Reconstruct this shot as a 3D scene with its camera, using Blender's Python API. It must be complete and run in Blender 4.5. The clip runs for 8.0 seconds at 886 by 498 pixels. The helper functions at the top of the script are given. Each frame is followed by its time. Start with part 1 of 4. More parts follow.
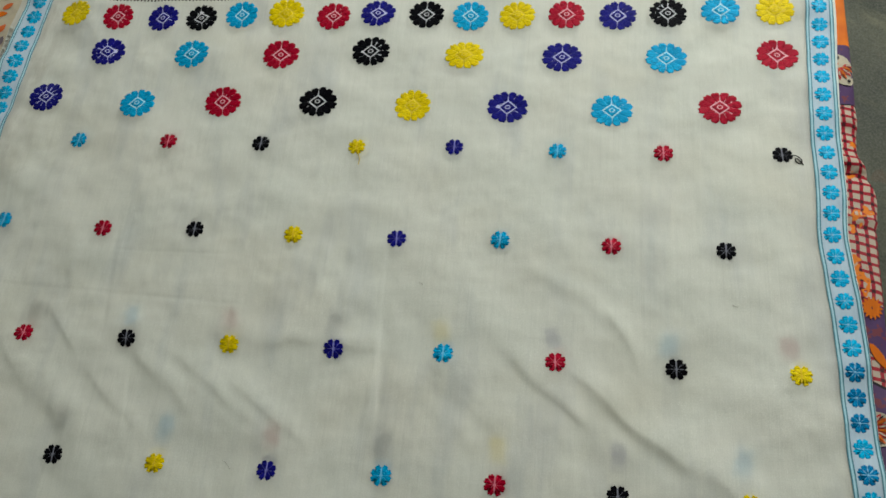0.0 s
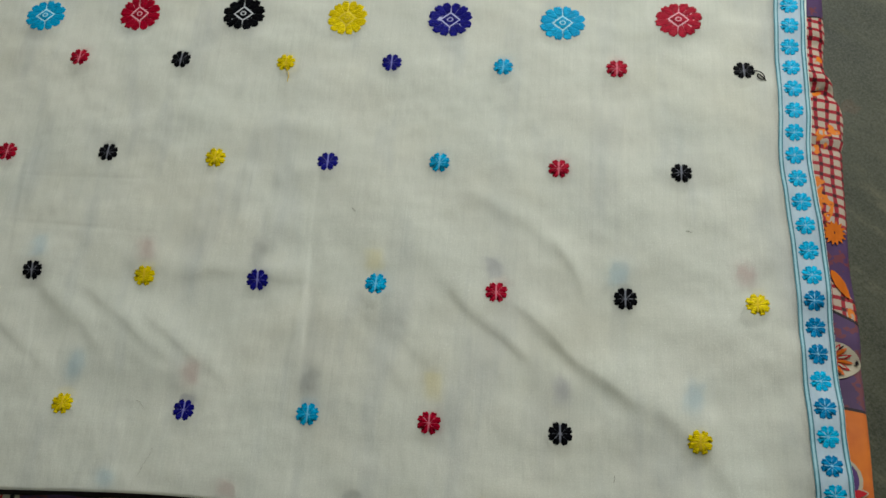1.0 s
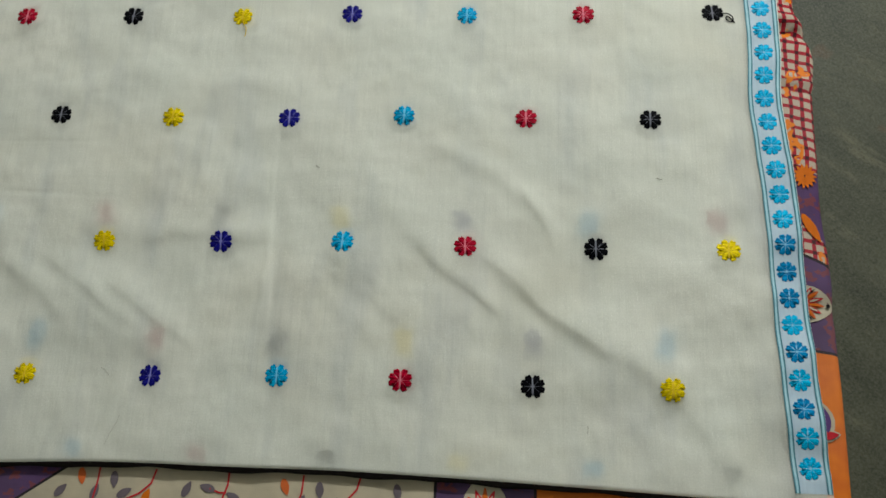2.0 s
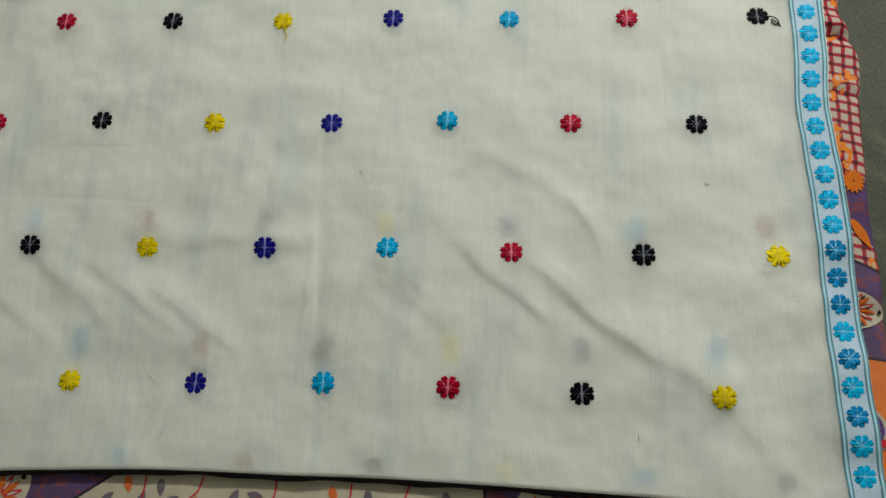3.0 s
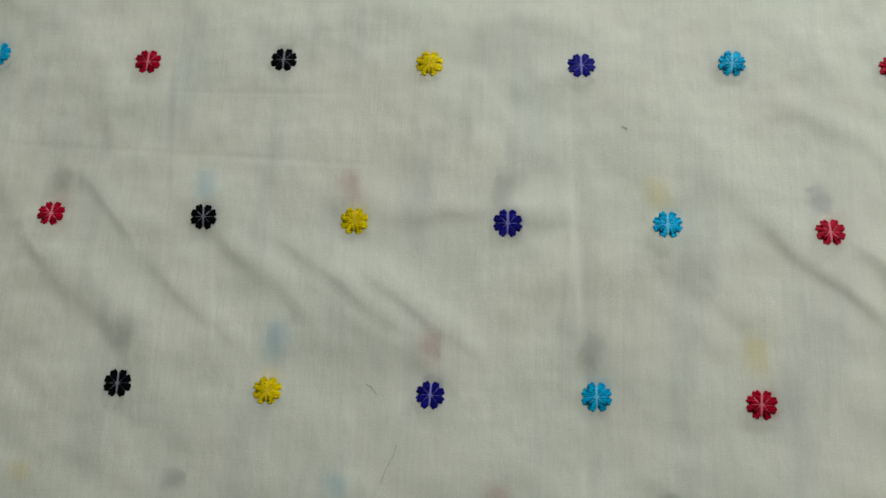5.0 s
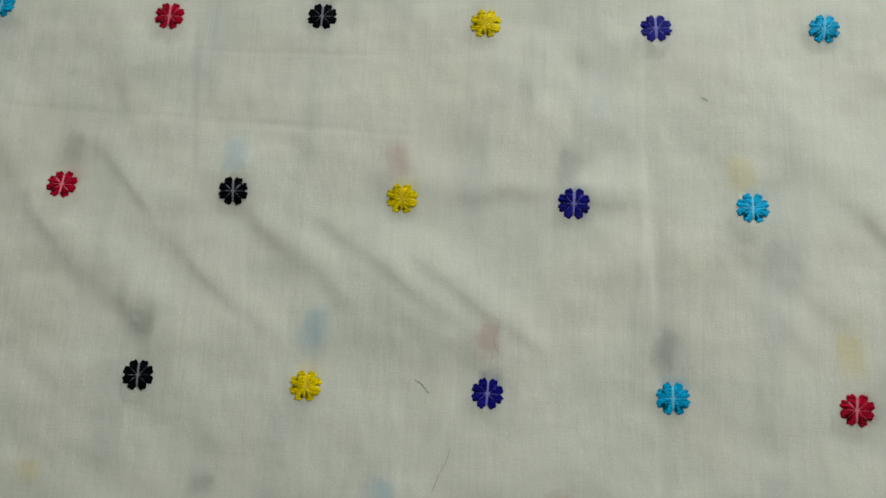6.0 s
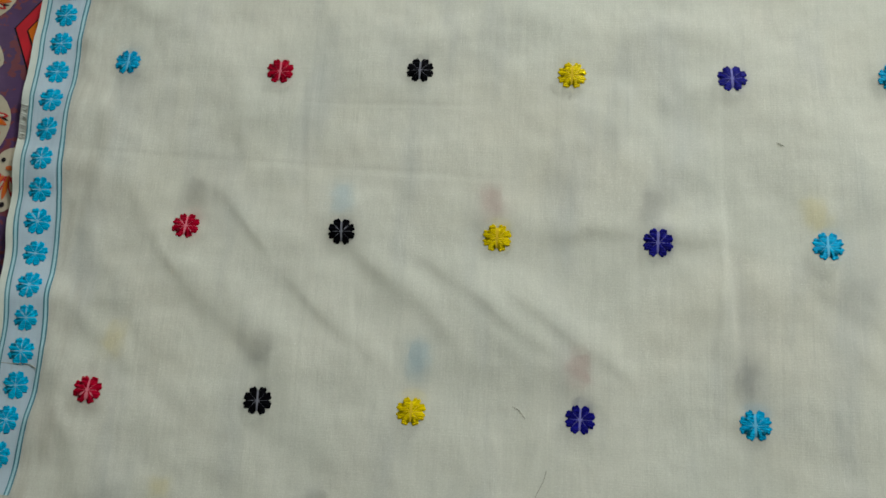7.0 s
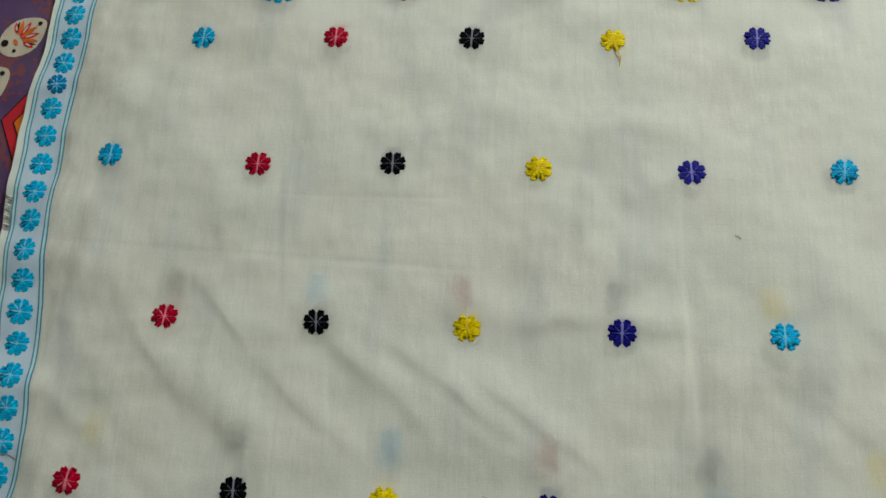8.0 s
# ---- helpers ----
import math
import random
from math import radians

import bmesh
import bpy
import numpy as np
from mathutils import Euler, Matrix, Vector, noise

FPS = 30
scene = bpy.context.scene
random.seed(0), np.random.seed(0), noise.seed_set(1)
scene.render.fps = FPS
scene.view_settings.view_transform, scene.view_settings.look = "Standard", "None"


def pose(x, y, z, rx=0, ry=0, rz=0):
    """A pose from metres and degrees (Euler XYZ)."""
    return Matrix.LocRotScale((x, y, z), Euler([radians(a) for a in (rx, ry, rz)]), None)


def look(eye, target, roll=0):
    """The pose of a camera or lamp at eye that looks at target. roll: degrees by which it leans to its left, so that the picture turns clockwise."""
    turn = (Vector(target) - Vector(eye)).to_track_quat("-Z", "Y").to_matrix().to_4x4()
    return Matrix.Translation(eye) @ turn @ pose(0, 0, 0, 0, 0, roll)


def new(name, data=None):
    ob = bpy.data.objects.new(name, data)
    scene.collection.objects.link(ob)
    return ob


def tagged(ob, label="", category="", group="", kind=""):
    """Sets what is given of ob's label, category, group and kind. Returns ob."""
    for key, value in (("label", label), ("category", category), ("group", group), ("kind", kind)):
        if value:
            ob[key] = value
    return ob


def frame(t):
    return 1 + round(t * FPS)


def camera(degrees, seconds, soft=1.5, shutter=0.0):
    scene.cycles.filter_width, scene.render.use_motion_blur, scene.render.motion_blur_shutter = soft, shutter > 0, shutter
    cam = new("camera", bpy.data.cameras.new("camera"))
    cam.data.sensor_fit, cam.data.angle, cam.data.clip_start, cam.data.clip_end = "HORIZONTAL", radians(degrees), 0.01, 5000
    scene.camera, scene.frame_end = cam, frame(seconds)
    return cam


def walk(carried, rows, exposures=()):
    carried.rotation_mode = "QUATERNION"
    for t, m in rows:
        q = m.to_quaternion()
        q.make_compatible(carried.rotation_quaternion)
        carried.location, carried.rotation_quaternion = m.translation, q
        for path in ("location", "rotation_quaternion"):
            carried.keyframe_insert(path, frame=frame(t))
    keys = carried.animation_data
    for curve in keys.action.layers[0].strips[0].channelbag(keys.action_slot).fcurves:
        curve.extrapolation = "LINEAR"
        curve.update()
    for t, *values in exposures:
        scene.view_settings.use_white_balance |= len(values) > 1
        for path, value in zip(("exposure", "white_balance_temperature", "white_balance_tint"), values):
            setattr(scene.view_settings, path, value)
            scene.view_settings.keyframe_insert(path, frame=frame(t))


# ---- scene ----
cam = camera(57.1, 8.0, soft=1.6)
PATH = [
    (0, (0.197, -0.242, 0.927), (-0.082, 0.506, -0.907), -16.7),
    (0.5, (0.214, -0.236, 0.884), (-0.05, 0.464, -0.971), -16.7),
    (1, (0.235, -0.243, 0.84), (0.018, 0.405, -1.039), -15.0),
    (1.5, (0.247, -0.247, 0.826), (0.074, 0.352, -1.075), -13.6),
    (1.7, (0.253, -0.247, 0.822), (0.083, 0.333, -1.084), -14.4),
    (2.8, (0.214, -0.24, 0.819), (0.046, 0.318, -1.094), -15.2),
    (3, (0.204, -0.239, 0.821), (0.025, 0.324, -1.09), -16.0),
    (3.2, (0.183, -0.241, 0.825), (0.004, 0.336, -1.082), -15.4),
    (3.5, (0.154, -0.227, 0.82), (-0.028, 0.33, -1.092), -16.1),
    (4, (0.081, -0.21, 0.81), (-0.103, 0.327, -1.108), -17.5),
    (4.2, (0.05, -0.213, 0.802), (-0.152, 0.329, -1.112), -19.0),
    (4.5, (0.009, -0.213, 0.773), (-0.182, 0.315, -1.146), -18.0),
    (4.7, (-0.024, -0.203, 0.729), (-0.205, 0.302, -1.198), -17.7),
    (5.8, (-0.111, -0.163, 0.599), (-0.24, 0.241, -1.355), -15.0),
    (6, (-0.12, -0.163, 0.606), (-0.258, 0.238, -1.348), -16.0),
    (6.2, (-0.133, -0.172, 0.625), (-0.289, 0.253, -1.323), -16.8),
    (6.5, (-0.148, -0.167, 0.639), (-0.332, 0.254, -1.307), -20.1),
    (7, (-0.165, -0.163, 0.664), (-0.389, 0.279, -1.273), -23.8),
    (7.2, (-0.169, -0.163, 0.68), (-0.398, 0.299, -1.253), -23.5),
    (7.5, (-0.163, -0.153, 0.693), (-0.407, 0.323, -1.234), -24.5),
    (7.8, (-0.153, -0.132, 0.696), (-0.368, 0.374, -1.227), -20.5),
    (8, (-0.147, -0.119, 0.696), (-0.353, 0.403, -1.223), -19.0),
]
walk(cam, [(t, look(eye, target, roll)) for t, eye, target, roll in PATH],
     [(0, -0.06), (1, -0.07), (1.5, -0.03), (3, 0.0), (3.5, -0.04), (4.5, -0.03), (5.8, 0.04), (6.5, 0.09), (7, 0.08), (8, 0.05)])

# ---- world, lights, exposure ----
FLOOR_Z = -0.48
CEIL_Z = 2.17
X0, X1, Y0, Y1 = -2.3, 2.0, -1.9, 2.3

world = bpy.data.worlds.new("room_air")
world.use_nodes = True
world.node_tree.nodes["Background"].inputs[0].default_value = (0.80, 0.90, 1.0, 1)
world.node_tree.nodes["Background"].inputs[1].default_value = 0.02
scene.world = world

TUBE = (0.75, Y1 - 0.09, 1.72)
tube_data = bpy.data.lights.new("tube_glow", "AREA")
tube_data.shape = "RECTANGLE"
tube_data.size, tube_data.size_y = 1.16, 0.05
tube_data.energy = 108
tube_data.color = (0.945, 1.0, 0.98)
tube_glow = new("tube_glow", tube_data)
tube_glow.matrix_world = look((TUBE[0], TUBE[1] - 0.03, TUBE[2]), (0.1, 0.1, 0.0))


# ---- materials ----
def srgb(r, g, b):
    f = lambda c: c / 12.92 if c <= 0.04045 else ((c + 0.055) / 1.055) ** 2.4
    return (f(r / 255), f(g / 255), f(b / 255), 1)


class Mat:
    """A node material under construction."""

    def __init__(self, name, rough=0.8, spec=0.3):
        self.m = bpy.data.materials.new(name)
        self.m.use_nodes = True
        self.t = self.m.node_tree
        self.b = self.t.nodes["Principled BSDF"]
        self.out = self.t.nodes["Material Output"]
        self.b.inputs["Roughness"].default_value = rough
        self.b.inputs["Specular IOR Level"].default_value = spec
        self.co = self.n("ShaderNodeTexCoord").outputs["Object"]

    def n(self, kind, **kw):
        nd = self.t.nodes.new(kind)
        for k, v in kw.items():
            if k == "op":
                nd.operation = v
            elif k == "bands":
                nd.bands_direction = v
        return nd

    def link(self, a, b):
        if isinstance(a, (int, float, tuple)):
            b.default_value = a
        else:
            self.t.links.new(a, b)

    def math(self, op, a, b=0.0, c=0.0):
        nd = self.n("ShaderNodeMath", op=op)
        self.link(a, nd.inputs[0]), self.link(b, nd.inputs[1]), self.link(c, nd.inputs[2])
        return nd.outputs[0]

    def xyz(self, v=None):
        nd = self.n("ShaderNodeSeparateXYZ")
        self.link(v or self.co, nd.inputs[0])
        return nd.outputs

    def noise(self, scale, stretch=(1, 1, 1), detail=3.0, rough=0.55):
        mp = self.n("ShaderNodeMapping")
        self.link(self.co, mp.inputs[0])
        mp.inputs["Scale"].default_value = stretch
        nd = self.n("ShaderNodeTexNoise")
        self.link(mp.outputs[0], nd.inputs["Vector"])
        nd.inputs["Scale"].default_value = scale
        nd.inputs["Detail"].default_value = detail
        nd.inputs["Roughness"].default_value = rough
        return nd.outputs[0]

    def ramp(self, v, lo, hi, a=0.0, b=1.0):
        nd = self.n("ShaderNodeMapRange")
        nd.clamp = True
        self.link(v, nd.inputs[0])
        nd.inputs[1].default_value, nd.inputs[2].default_value = lo, hi
        nd.inputs[3].default_value, nd.inputs[4].default_value = a, b
        return nd.outputs[0]

    def mix(self, f, a, b, blend="MIX"):
        nd = self.n("ShaderNodeMix")
        nd.data_type, nd.blend_type = "RGBA", blend
        self.link(f, nd.inputs[0]), self.link(a, nd.inputs[6]), self.link(b, nd.inputs[7])
        return nd.outputs[2]

    def bump(self, h, dist, strength=1.0):
        nd = self.n("ShaderNodeBump")
        nd.inputs["Strength"].default_value = strength
        nd.inputs["Distance"].default_value = dist
        self.link(h, nd.inputs["Height"])
        self.link(nd.outputs[0], self.b.inputs["Normal"])

    def color(self, c):
        self.link(c, self.b.inputs["Base Color"])


WEAVE = 0.32


def weave_bump(k, pitch, extra=None, dist=0.0003):
    """Crossing threads plus uneven slubs, as one height."""
    h = k.math("MULTIPLY", k.noise(1.0, (900, 60, 30), 2), WEAVE)
    h = k.math("ADD", h, k.math("MULTIPLY", k.noise(1.0, (60, 900, 30), 2), WEAVE))
    if extra is not None:
        h = k.math("ADD", h, extra)
    k.bump(h, dist, 0.8)


def cotton_white():
    k = Mat("white_cotton_weave", 0.75, 0.25)
    streak_v = k.noise(1.0, (330, 9, 4), 4)
    streak_h = k.noise(1.0, (9, 330, 4), 4)
    blotch = k.noise(7.0, (1, 1, 1), 4)
    slub = k.noise(1.0, (900, 120, 60), 2)
    c = k.mix(k.ramp(blotch, 0.35, 0.7), srgb(226, 226, 216), srgb(234, 231, 220))
    c = k.mix(k.ramp(streak_v, 0.45, 0.75, 0, 0.16), c, srgb(196, 198, 190))
    c = k.mix(k.ramp(streak_h, 0.5, 0.8, 0, 0.10), c, srgb(196, 198, 190))
    # Slubs and knots: thick threads, with their sparkle painted in as white.
    c = k.mix(k.ramp(slub, 0.66, 0.76, 0, 0.6), c, srgb(248, 247, 240))
    knot_v, knot_h = k.noise(1.0, (1500, 260, 90), 1), k.noise(1.0, (260, 1500, 90), 1)
    patch = k.ramp(k.noise(9.0, (1, 1, 1), 3), 0.42, 0.62)
    knots = k.math("MULTIPLY", k.math("MAXIMUM", k.ramp(knot_v, 0.68, 0.76), k.ramp(knot_h, 0.70, 0.78)), k.math("ADD", k.math("MULTIPLY", patch, 0.7), 0.15))
    c = k.mix(knots, c, srgb(255, 254, 248))
    pick = k.math("MAXIMUM", k.ramp(k.noise(1.0, (1300, 30, 20), 2), 0.64, 0.74), k.ramp(k.noise(1.0, (30, 1300, 20), 2), 0.67, 0.76))
    c = k.mix(k.math("MULTIPLY", pick, 0.22), c, srgb(168, 168, 160))
    stain = k.noise(16.0, (1, 1, 1), 2)
    c = k.mix(k.ramp(stain, 0.63, 0.8, 0, 0.10), c, srgb(170, 160, 110))
    # random tall blue-grey patches
    tall_grey = k.noise(1.0, (17, 4.5, 5), 3)
    c = k.mix(k.ramp(tall_grey, 0.52, 0.68, 0, 0.32), c, srgb(172, 177, 186))
    # long single warp threads that are thicker or thinner than the rest
    warp = k.noise(1.0, (1000, 5, 4), 1)
    c = k.mix(k.ramp(warp, 0.60, 0.74, 0, 0.14), c, srgb(176, 176, 168))
    c = k.mix(k.ramp(warp, 0.36, 0.26, 0, 0.20), c, srgb(250, 249, 240))
    # brownish mottling along the blue border
    x, y, z = k.xyz()
    brown_mottle = k.math("MULTIPLY", k.ramp(x, -0.53, -0.575, 0, 1), k.ramp(k.noise(1.0, (60, 14, 10), 4), 0.42, 0.66, 0, 0.32))
    c = k.mix(brown_mottle, c, srgb(150, 132, 112))
    warm = k.noise(1.0, (5, 6, 5), 3)
    c = k.mix(k.ramp(warm, 0.5, 0.75, 0, 0.22), c, srgb(222, 208, 178))
    k.color(c)
    cre = k.noise(26.0, (1, 0.6, 1), 3)
    cre2 = k.noise(60.0, (1.6, 0.5, 1), 3)
    weave_bump(k, 0.0006, k.math("ADD", k.math("MULTIPLY", cre, 5.0), k.math("MULTIPLY", cre2, 2.0)), 0.0005)
    k.b.inputs["Sheen Weight"].default_value = 0.12
    # loose, sheer weave: part of the light passes between the threads
    tr = k.n("ShaderNodeBsdfTransparent")
    tr.inputs[0].default_value = (1, 1, 1, 1)
    mx = k.n("ShaderNodeMixShader")
    k.link(k.ramp(k.noise(1.0, (700, 700, 60), 2), 0.3, 0.7, SHEER - 0.04, SHEER + 0.04), mx.inputs[0])
    tl = k.n("ShaderNodeBsdfTranslucent")
    k.link(c, tl.inputs[0])
    body = k.n("ShaderNodeMixShader")
    body.inputs[0].default_value = 0.22
    k.link(k.b.outputs[0], body.inputs[1]), k.link(tl.outputs[0], body.inputs[2])
    k.link(body.outputs[0], mx.inputs[1]), k.link(tr.outputs[0], mx.inputs[2])
    k.link(mx.outputs[0], k.out.inputs[0])
    return k.m


SHEER = 0.32


def cloth_plain(name, col, col2=None, rough=0.8, scale=40, dist=0.0003):
    k = Mat(name, rough, 0.25)
    v = k.noise(scale, (1, 1, 1), 4)
    c = k.mix(k.ramp(v, 0.35, 0.7), col, col2 or tuple(x * 0.8 for x in col[:3]) + (1,))
    c = k.mix(k.ramp(k.noise(1.0, (300, 12, 6), 3), 0.45, 0.75, 0, 0.25), c, tuple(x * 0.7 for x in col[:3]) + (1,))
    k.color(c)
    weave_bump(k, 0.0006, None, dist)
    return k.m


def satin(name, col, dark, light, swing=0.5, spec=0.5, ior=1.95):
    """Satin-stitched floss: fine parallel threads with a silky lustre."""
    k = Mat(name, 0.42, spec)
    rnd = k.n("ShaderNodeObjectInfo").outputs["Random"]
    th = k.noise(1.0, (150, 1050, 150), 2)
    deep = tuple(v * 0.62 for v in dark[:3]) + (1,)
    c = k.mix(k.ramp(th, 0.36, 0.58), deep, col)
    # Random darker petals and paler threads put uneven sheen into the colour.
    c = k.mix(k.ramp(rnd, 0.35, 1.0, 0, swing), c, dark)
    c = k.mix(k.ramp(k.noise(1.0, (110, 900, 100), 1), 0.58, 0.72, 0, 0.30), c, light)
    k.color(c)
    k.b.inputs["Anisotropic"].default_value = 0.5
    k.b.inputs["IOR"].default_value = ior
    k.link(k.mix(0.08, c, light), k.b.inputs["Specular Tint"])
    k.bump(th, 0.0009, 1.0)
    return k.m


def print_sheet():
    """Printed cotton: purple ground with rust blotches, cream vine panels, red checks and orange panels, divided by black lines."""
    k = Mat("printed_bed_sheet", 0.8, 0.25)
    x, y, z = k.xyz()
    n1, n2 = k.noise(38.0, (1, 1, 1), 2), k.noise(95.0, (1, 1.4, 1), 2)
    purple = k.mix(k.ramp(k.noise(24, (1, 1, 1), 3), 0.3, 0.7), srgb(70, 46, 82), srgb(85, 58, 100))
    blot = k.ramp(k.math("ADD", k.math("MULTIPLY", n1, 0.55), k.math("MULTIPLY", n2, 0.45)), 0.535, 0.56)
    purple = k.mix(k.math("MULTIPLY", blot, 0.75), purple, srgb(122, 56, 52))
    cream = k.mix(k.ramp(n1, 0.3, 0.7), srgb(188, 174, 148), srgb(172, 160, 138))
    orange = k.mix(k.ramp(n1, 0.3, 0.7), srgb(226, 118, 4), srgb(206, 98, 6))

    def line(a, b, px, py):
        """Signed distance from the line through (px, py) along (a, b); positive on its left."""
        l = math.hypot(a, b)
        return k.math("ADD", k.math("MULTIPLY", x, -b / l), k.math("ADD", k.math("MULTIPLY", y, a / l), (b * px - a * py) / l))

    def gt(v, e=0.0):
        return k.math("GREATER_THAN", v, e)

    def both(*vs):
        r = vs[0]
        for v in vs[1:]:
            r = k.math("MULTIPLY", r, v)
        return r

    def near(v, w):
        return k.math("LESS_THAN", k.math("ABSOLUTE", v), w)

    # red check cloth print along the east edge
    wob = k.math("MULTIPLY", k.math("SUBTRACT", k.noise(30, (1, 1, 1), 1), 0.5), 0.006)
    gx = k.math("PINGPONG", k.math("ADD", k.math("ADD", x, wob), 0.0012), 0.0061)
    gy = k.math("PINGPONG", k.math("ADD", k.math("ADD", y, wob), k.math("MULTIPLY", x, 0.2)), 0.0058)
    bar_x, bar_y = k.math("LESS_THAN", gx, 0.0021), k.math("LESS_THAN", gy, 0.0021)
    check = k.mix(k.math("MAXIMUM", bar_x, bar_y), srgb(182, 164, 146), srgb(158, 26, 42))
    check = k.mix(both(bar_x, bar_y), check, srgb(66, 14, 22))
    spl = k.math("MULTIPLY", k.ramp(k.noise(42, (1, 1, 1), 2), 0.63, 0.65), k.ramp(k.noise(42, (1, 1, 1), 2), 0.72, 0.70))
    check = k.mix(spl, check, srgb(222, 120, 20))

    c = purple
    east = gt(x, 0.44)
    c = k.mix(both(east, gt(y, 0.452), k.math("LESS_THAN", y, 0.60)), c, orange)
    c = k.mix(both(east, gt(line(1, -0.10, 0.56, 0.092)), k.math("LESS_THAN", y, 0.360)), c, check)
    c = k.mix(both(east, gt(line(1, -0.5, 0.56, -0.005)), gt(line(-1, 0.9, 0.556, 0.028))), c, check)
    c = k.mix(both(gt(x, 0.275), gt(line(-1, 0.13, 0.56, -0.1))), c, orange)
    south = k.math("LESS_THAN", y, -0.17)
    c = k.mix(both(south, k.math("LESS_THAN", x, 0.177), gt(line(-0.035, -0.024, -0.204, -0.24))), c, cream)
    nw = k.math("LESS_THAN", x, -0.5)
    c = k.mix(both(nw, gt(y, 0.405)), c, cream)
    c = k.mix(both(nw, gt(line(-0.03, 0.04, -0.67, -0.016))), c, cream)
    # black dividing lines
    black = srgb(20, 14, 20)
    ed = both(east, near(line(1, -0.13, 0.56, -0.1), 0.0014))
    ed = k.math("MAXIMUM", ed, both(east, near(line(1, -0.5, 0.56, -0.005), 0.0015)))
    ed = k.math("MAXIMUM", ed, both(east, near(k.math("SUBTRACT", y, 0.360), 0.001)))
    ed = k.math("MAXIMUM", ed, both(south, near(line(-0.035, -0.024, -0.204, -0.24), 0.0013)))
    ed = k.math("MAXIMUM", ed, both(south, near(k.math("SUBTRACT", x, 0.177), 0.0014)))
    ed = k.math("MAXIMUM", ed, both(south, near(k.math("SUBTRACT", x, 0.275), 0.0014)))
    ed = k.math("MAXIMUM", ed, both(nw, near(line(-0.03, 0.04, -0.67, -0.016), 0.0014)))
    ed = k.math("MAXIMUM", ed, both(nw, near(k.math("SUBTRACT", y, 0.405), 0.0014)))
    c = k.mix(ed, c, black)
    c = k.mix(k.ramp(k.noise(5, (1, 1, 1), 3), 0.4, 0.8, 0, 0.18), c, srgb(150, 140, 140))
    k.color(c)
    weave_bump(k, 0.0005, k.math("MULTIPLY", k.noise(22, (1, 1, 1), 3), 5.0), 0.0004)
    return k.m


def floor_stone():
    """Polished grey-green cement floor with cloudy veins and specks."""
    k = Mat("polished_cement", 0.5, 0.18)
    turned = k.n("ShaderNodeMapping")
    k.link(k.co, turned.inputs[0])
    turned.inputs["Rotation"].default_value = (0, 0, radians(38))
    k.co = turned.outputs[0]
    cl = k.noise(3.8, (1, 2.6, 1), 6, 0.66)
    vein = k.noise(6.0, (1.0, 3.6, 1), 7, 0.74)
    c = k.mix(k.ramp(cl, 0.3, 0.7), srgb(52, 54, 43), srgb(84, 84, 68))
    c = k.mix(k.ramp(vein, 0.54, 0.68, 0, 0.6), c, srgb(112, 109, 88))
    c = k.mix(k.ramp(k.noise(70, (1, 1, 1), 3), 0.62, 0.75, 0, 0.35), c, srgb(40, 42, 38))
    c = k.mix(k.ramp(k.noise(13, (1, 1, 1), 2), 0.70, 0.74, 0, 0.25), c, srgb(104, 70, 52))
    k.color(c)
    k.link(k.ramp(vein, 0.3, 0.7, 0.45, 0.65), k.b.inputs["Roughness"])
    c = k.mix(k.ramp(k.noise(260, (1, 1, 1), 3, 0.7), 0.40, 0.66, 0, 0.30), c, srgb(116, 116, 104))
    c = k.mix(k.ramp(k.noise(190, (1, 1, 1), 2, 0.7), 0.56, 0.7, 0, 0.45), c, srgb(34, 36, 32))
    k.color(c)
    k.bump(k.noise(40, (1, 1, 1), 4), 0.0006, 0.5)
    return k.m


def plaster(name, col):
    k = Mat(name, 0.85, 0.2)
    c = k.mix(k.ramp(k.noise(2.2, (1, 1, 1), 4), 0.3, 0.7), col, tuple(v * 0.88 for v in col[:3]) + (1,))
    k.color(c)
    k.bump(k.noise(60, (1, 1, 1), 4), 0.001, 0.4)
    return k.m


def wood():
    k = Mat("dark_bed_wood", 0.5, 0.4)
    k.color(k.mix(k.ramp(k.noise(1.0, (4, 60, 60), 5), 0.3, 0.7), srgb(70, 42, 24), srgb(104, 66, 38)))
    return k.m


def glow(name, col, strength):
    k = Mat(name)
    k.b.inputs["Emission Color"].default_value = col
    k.b.inputs["Emission Strength"].default_value = strength
    k.color(col)
    return k.m


M_COTTON = cotton_white()
M_UNDER = cloth_plain("white_cotton_under", srgb(236, 235, 226), srgb(230, 229, 220))
M_BAND = cloth_plain("pale_blue_weave", srgb(176, 194, 208), srgb(186, 202, 213))
M_TEAL = cloth_plain("teal_thread", srgb(70, 122, 138), srgb(92, 142, 154))
M_AQUA = cloth_plain("aqua_thread", srgb(164, 204, 214), srgb(180, 212, 220))
M_HEM = cloth_plain("hem_white", srgb(214, 218, 208), srgb(200, 206, 200))
# Black that stands for shade under the fold and in the hem slots.
M_SHADE_BLACK = cloth_plain("shade_black", srgb(22, 16, 14), srgb(30, 22, 20))
M_SHEET = print_sheet()
M_FLOOR = floor_stone()
M_WALL = plaster("cream_plaster", srgb(176, 180, 172))
M_CEIL = plaster("white_plaster", srgb(206, 206, 202))
M_MATTRESS = cloth_plain("mattress_ticking", srgb(150, 140, 150))
M_WOOD = wood()
M_METAL = plaster("white_enamel", srgb(225, 225, 225))
M_TUBE = glow("lit_tube", (1.0, 0.98, 0.92, 1), 12.0)

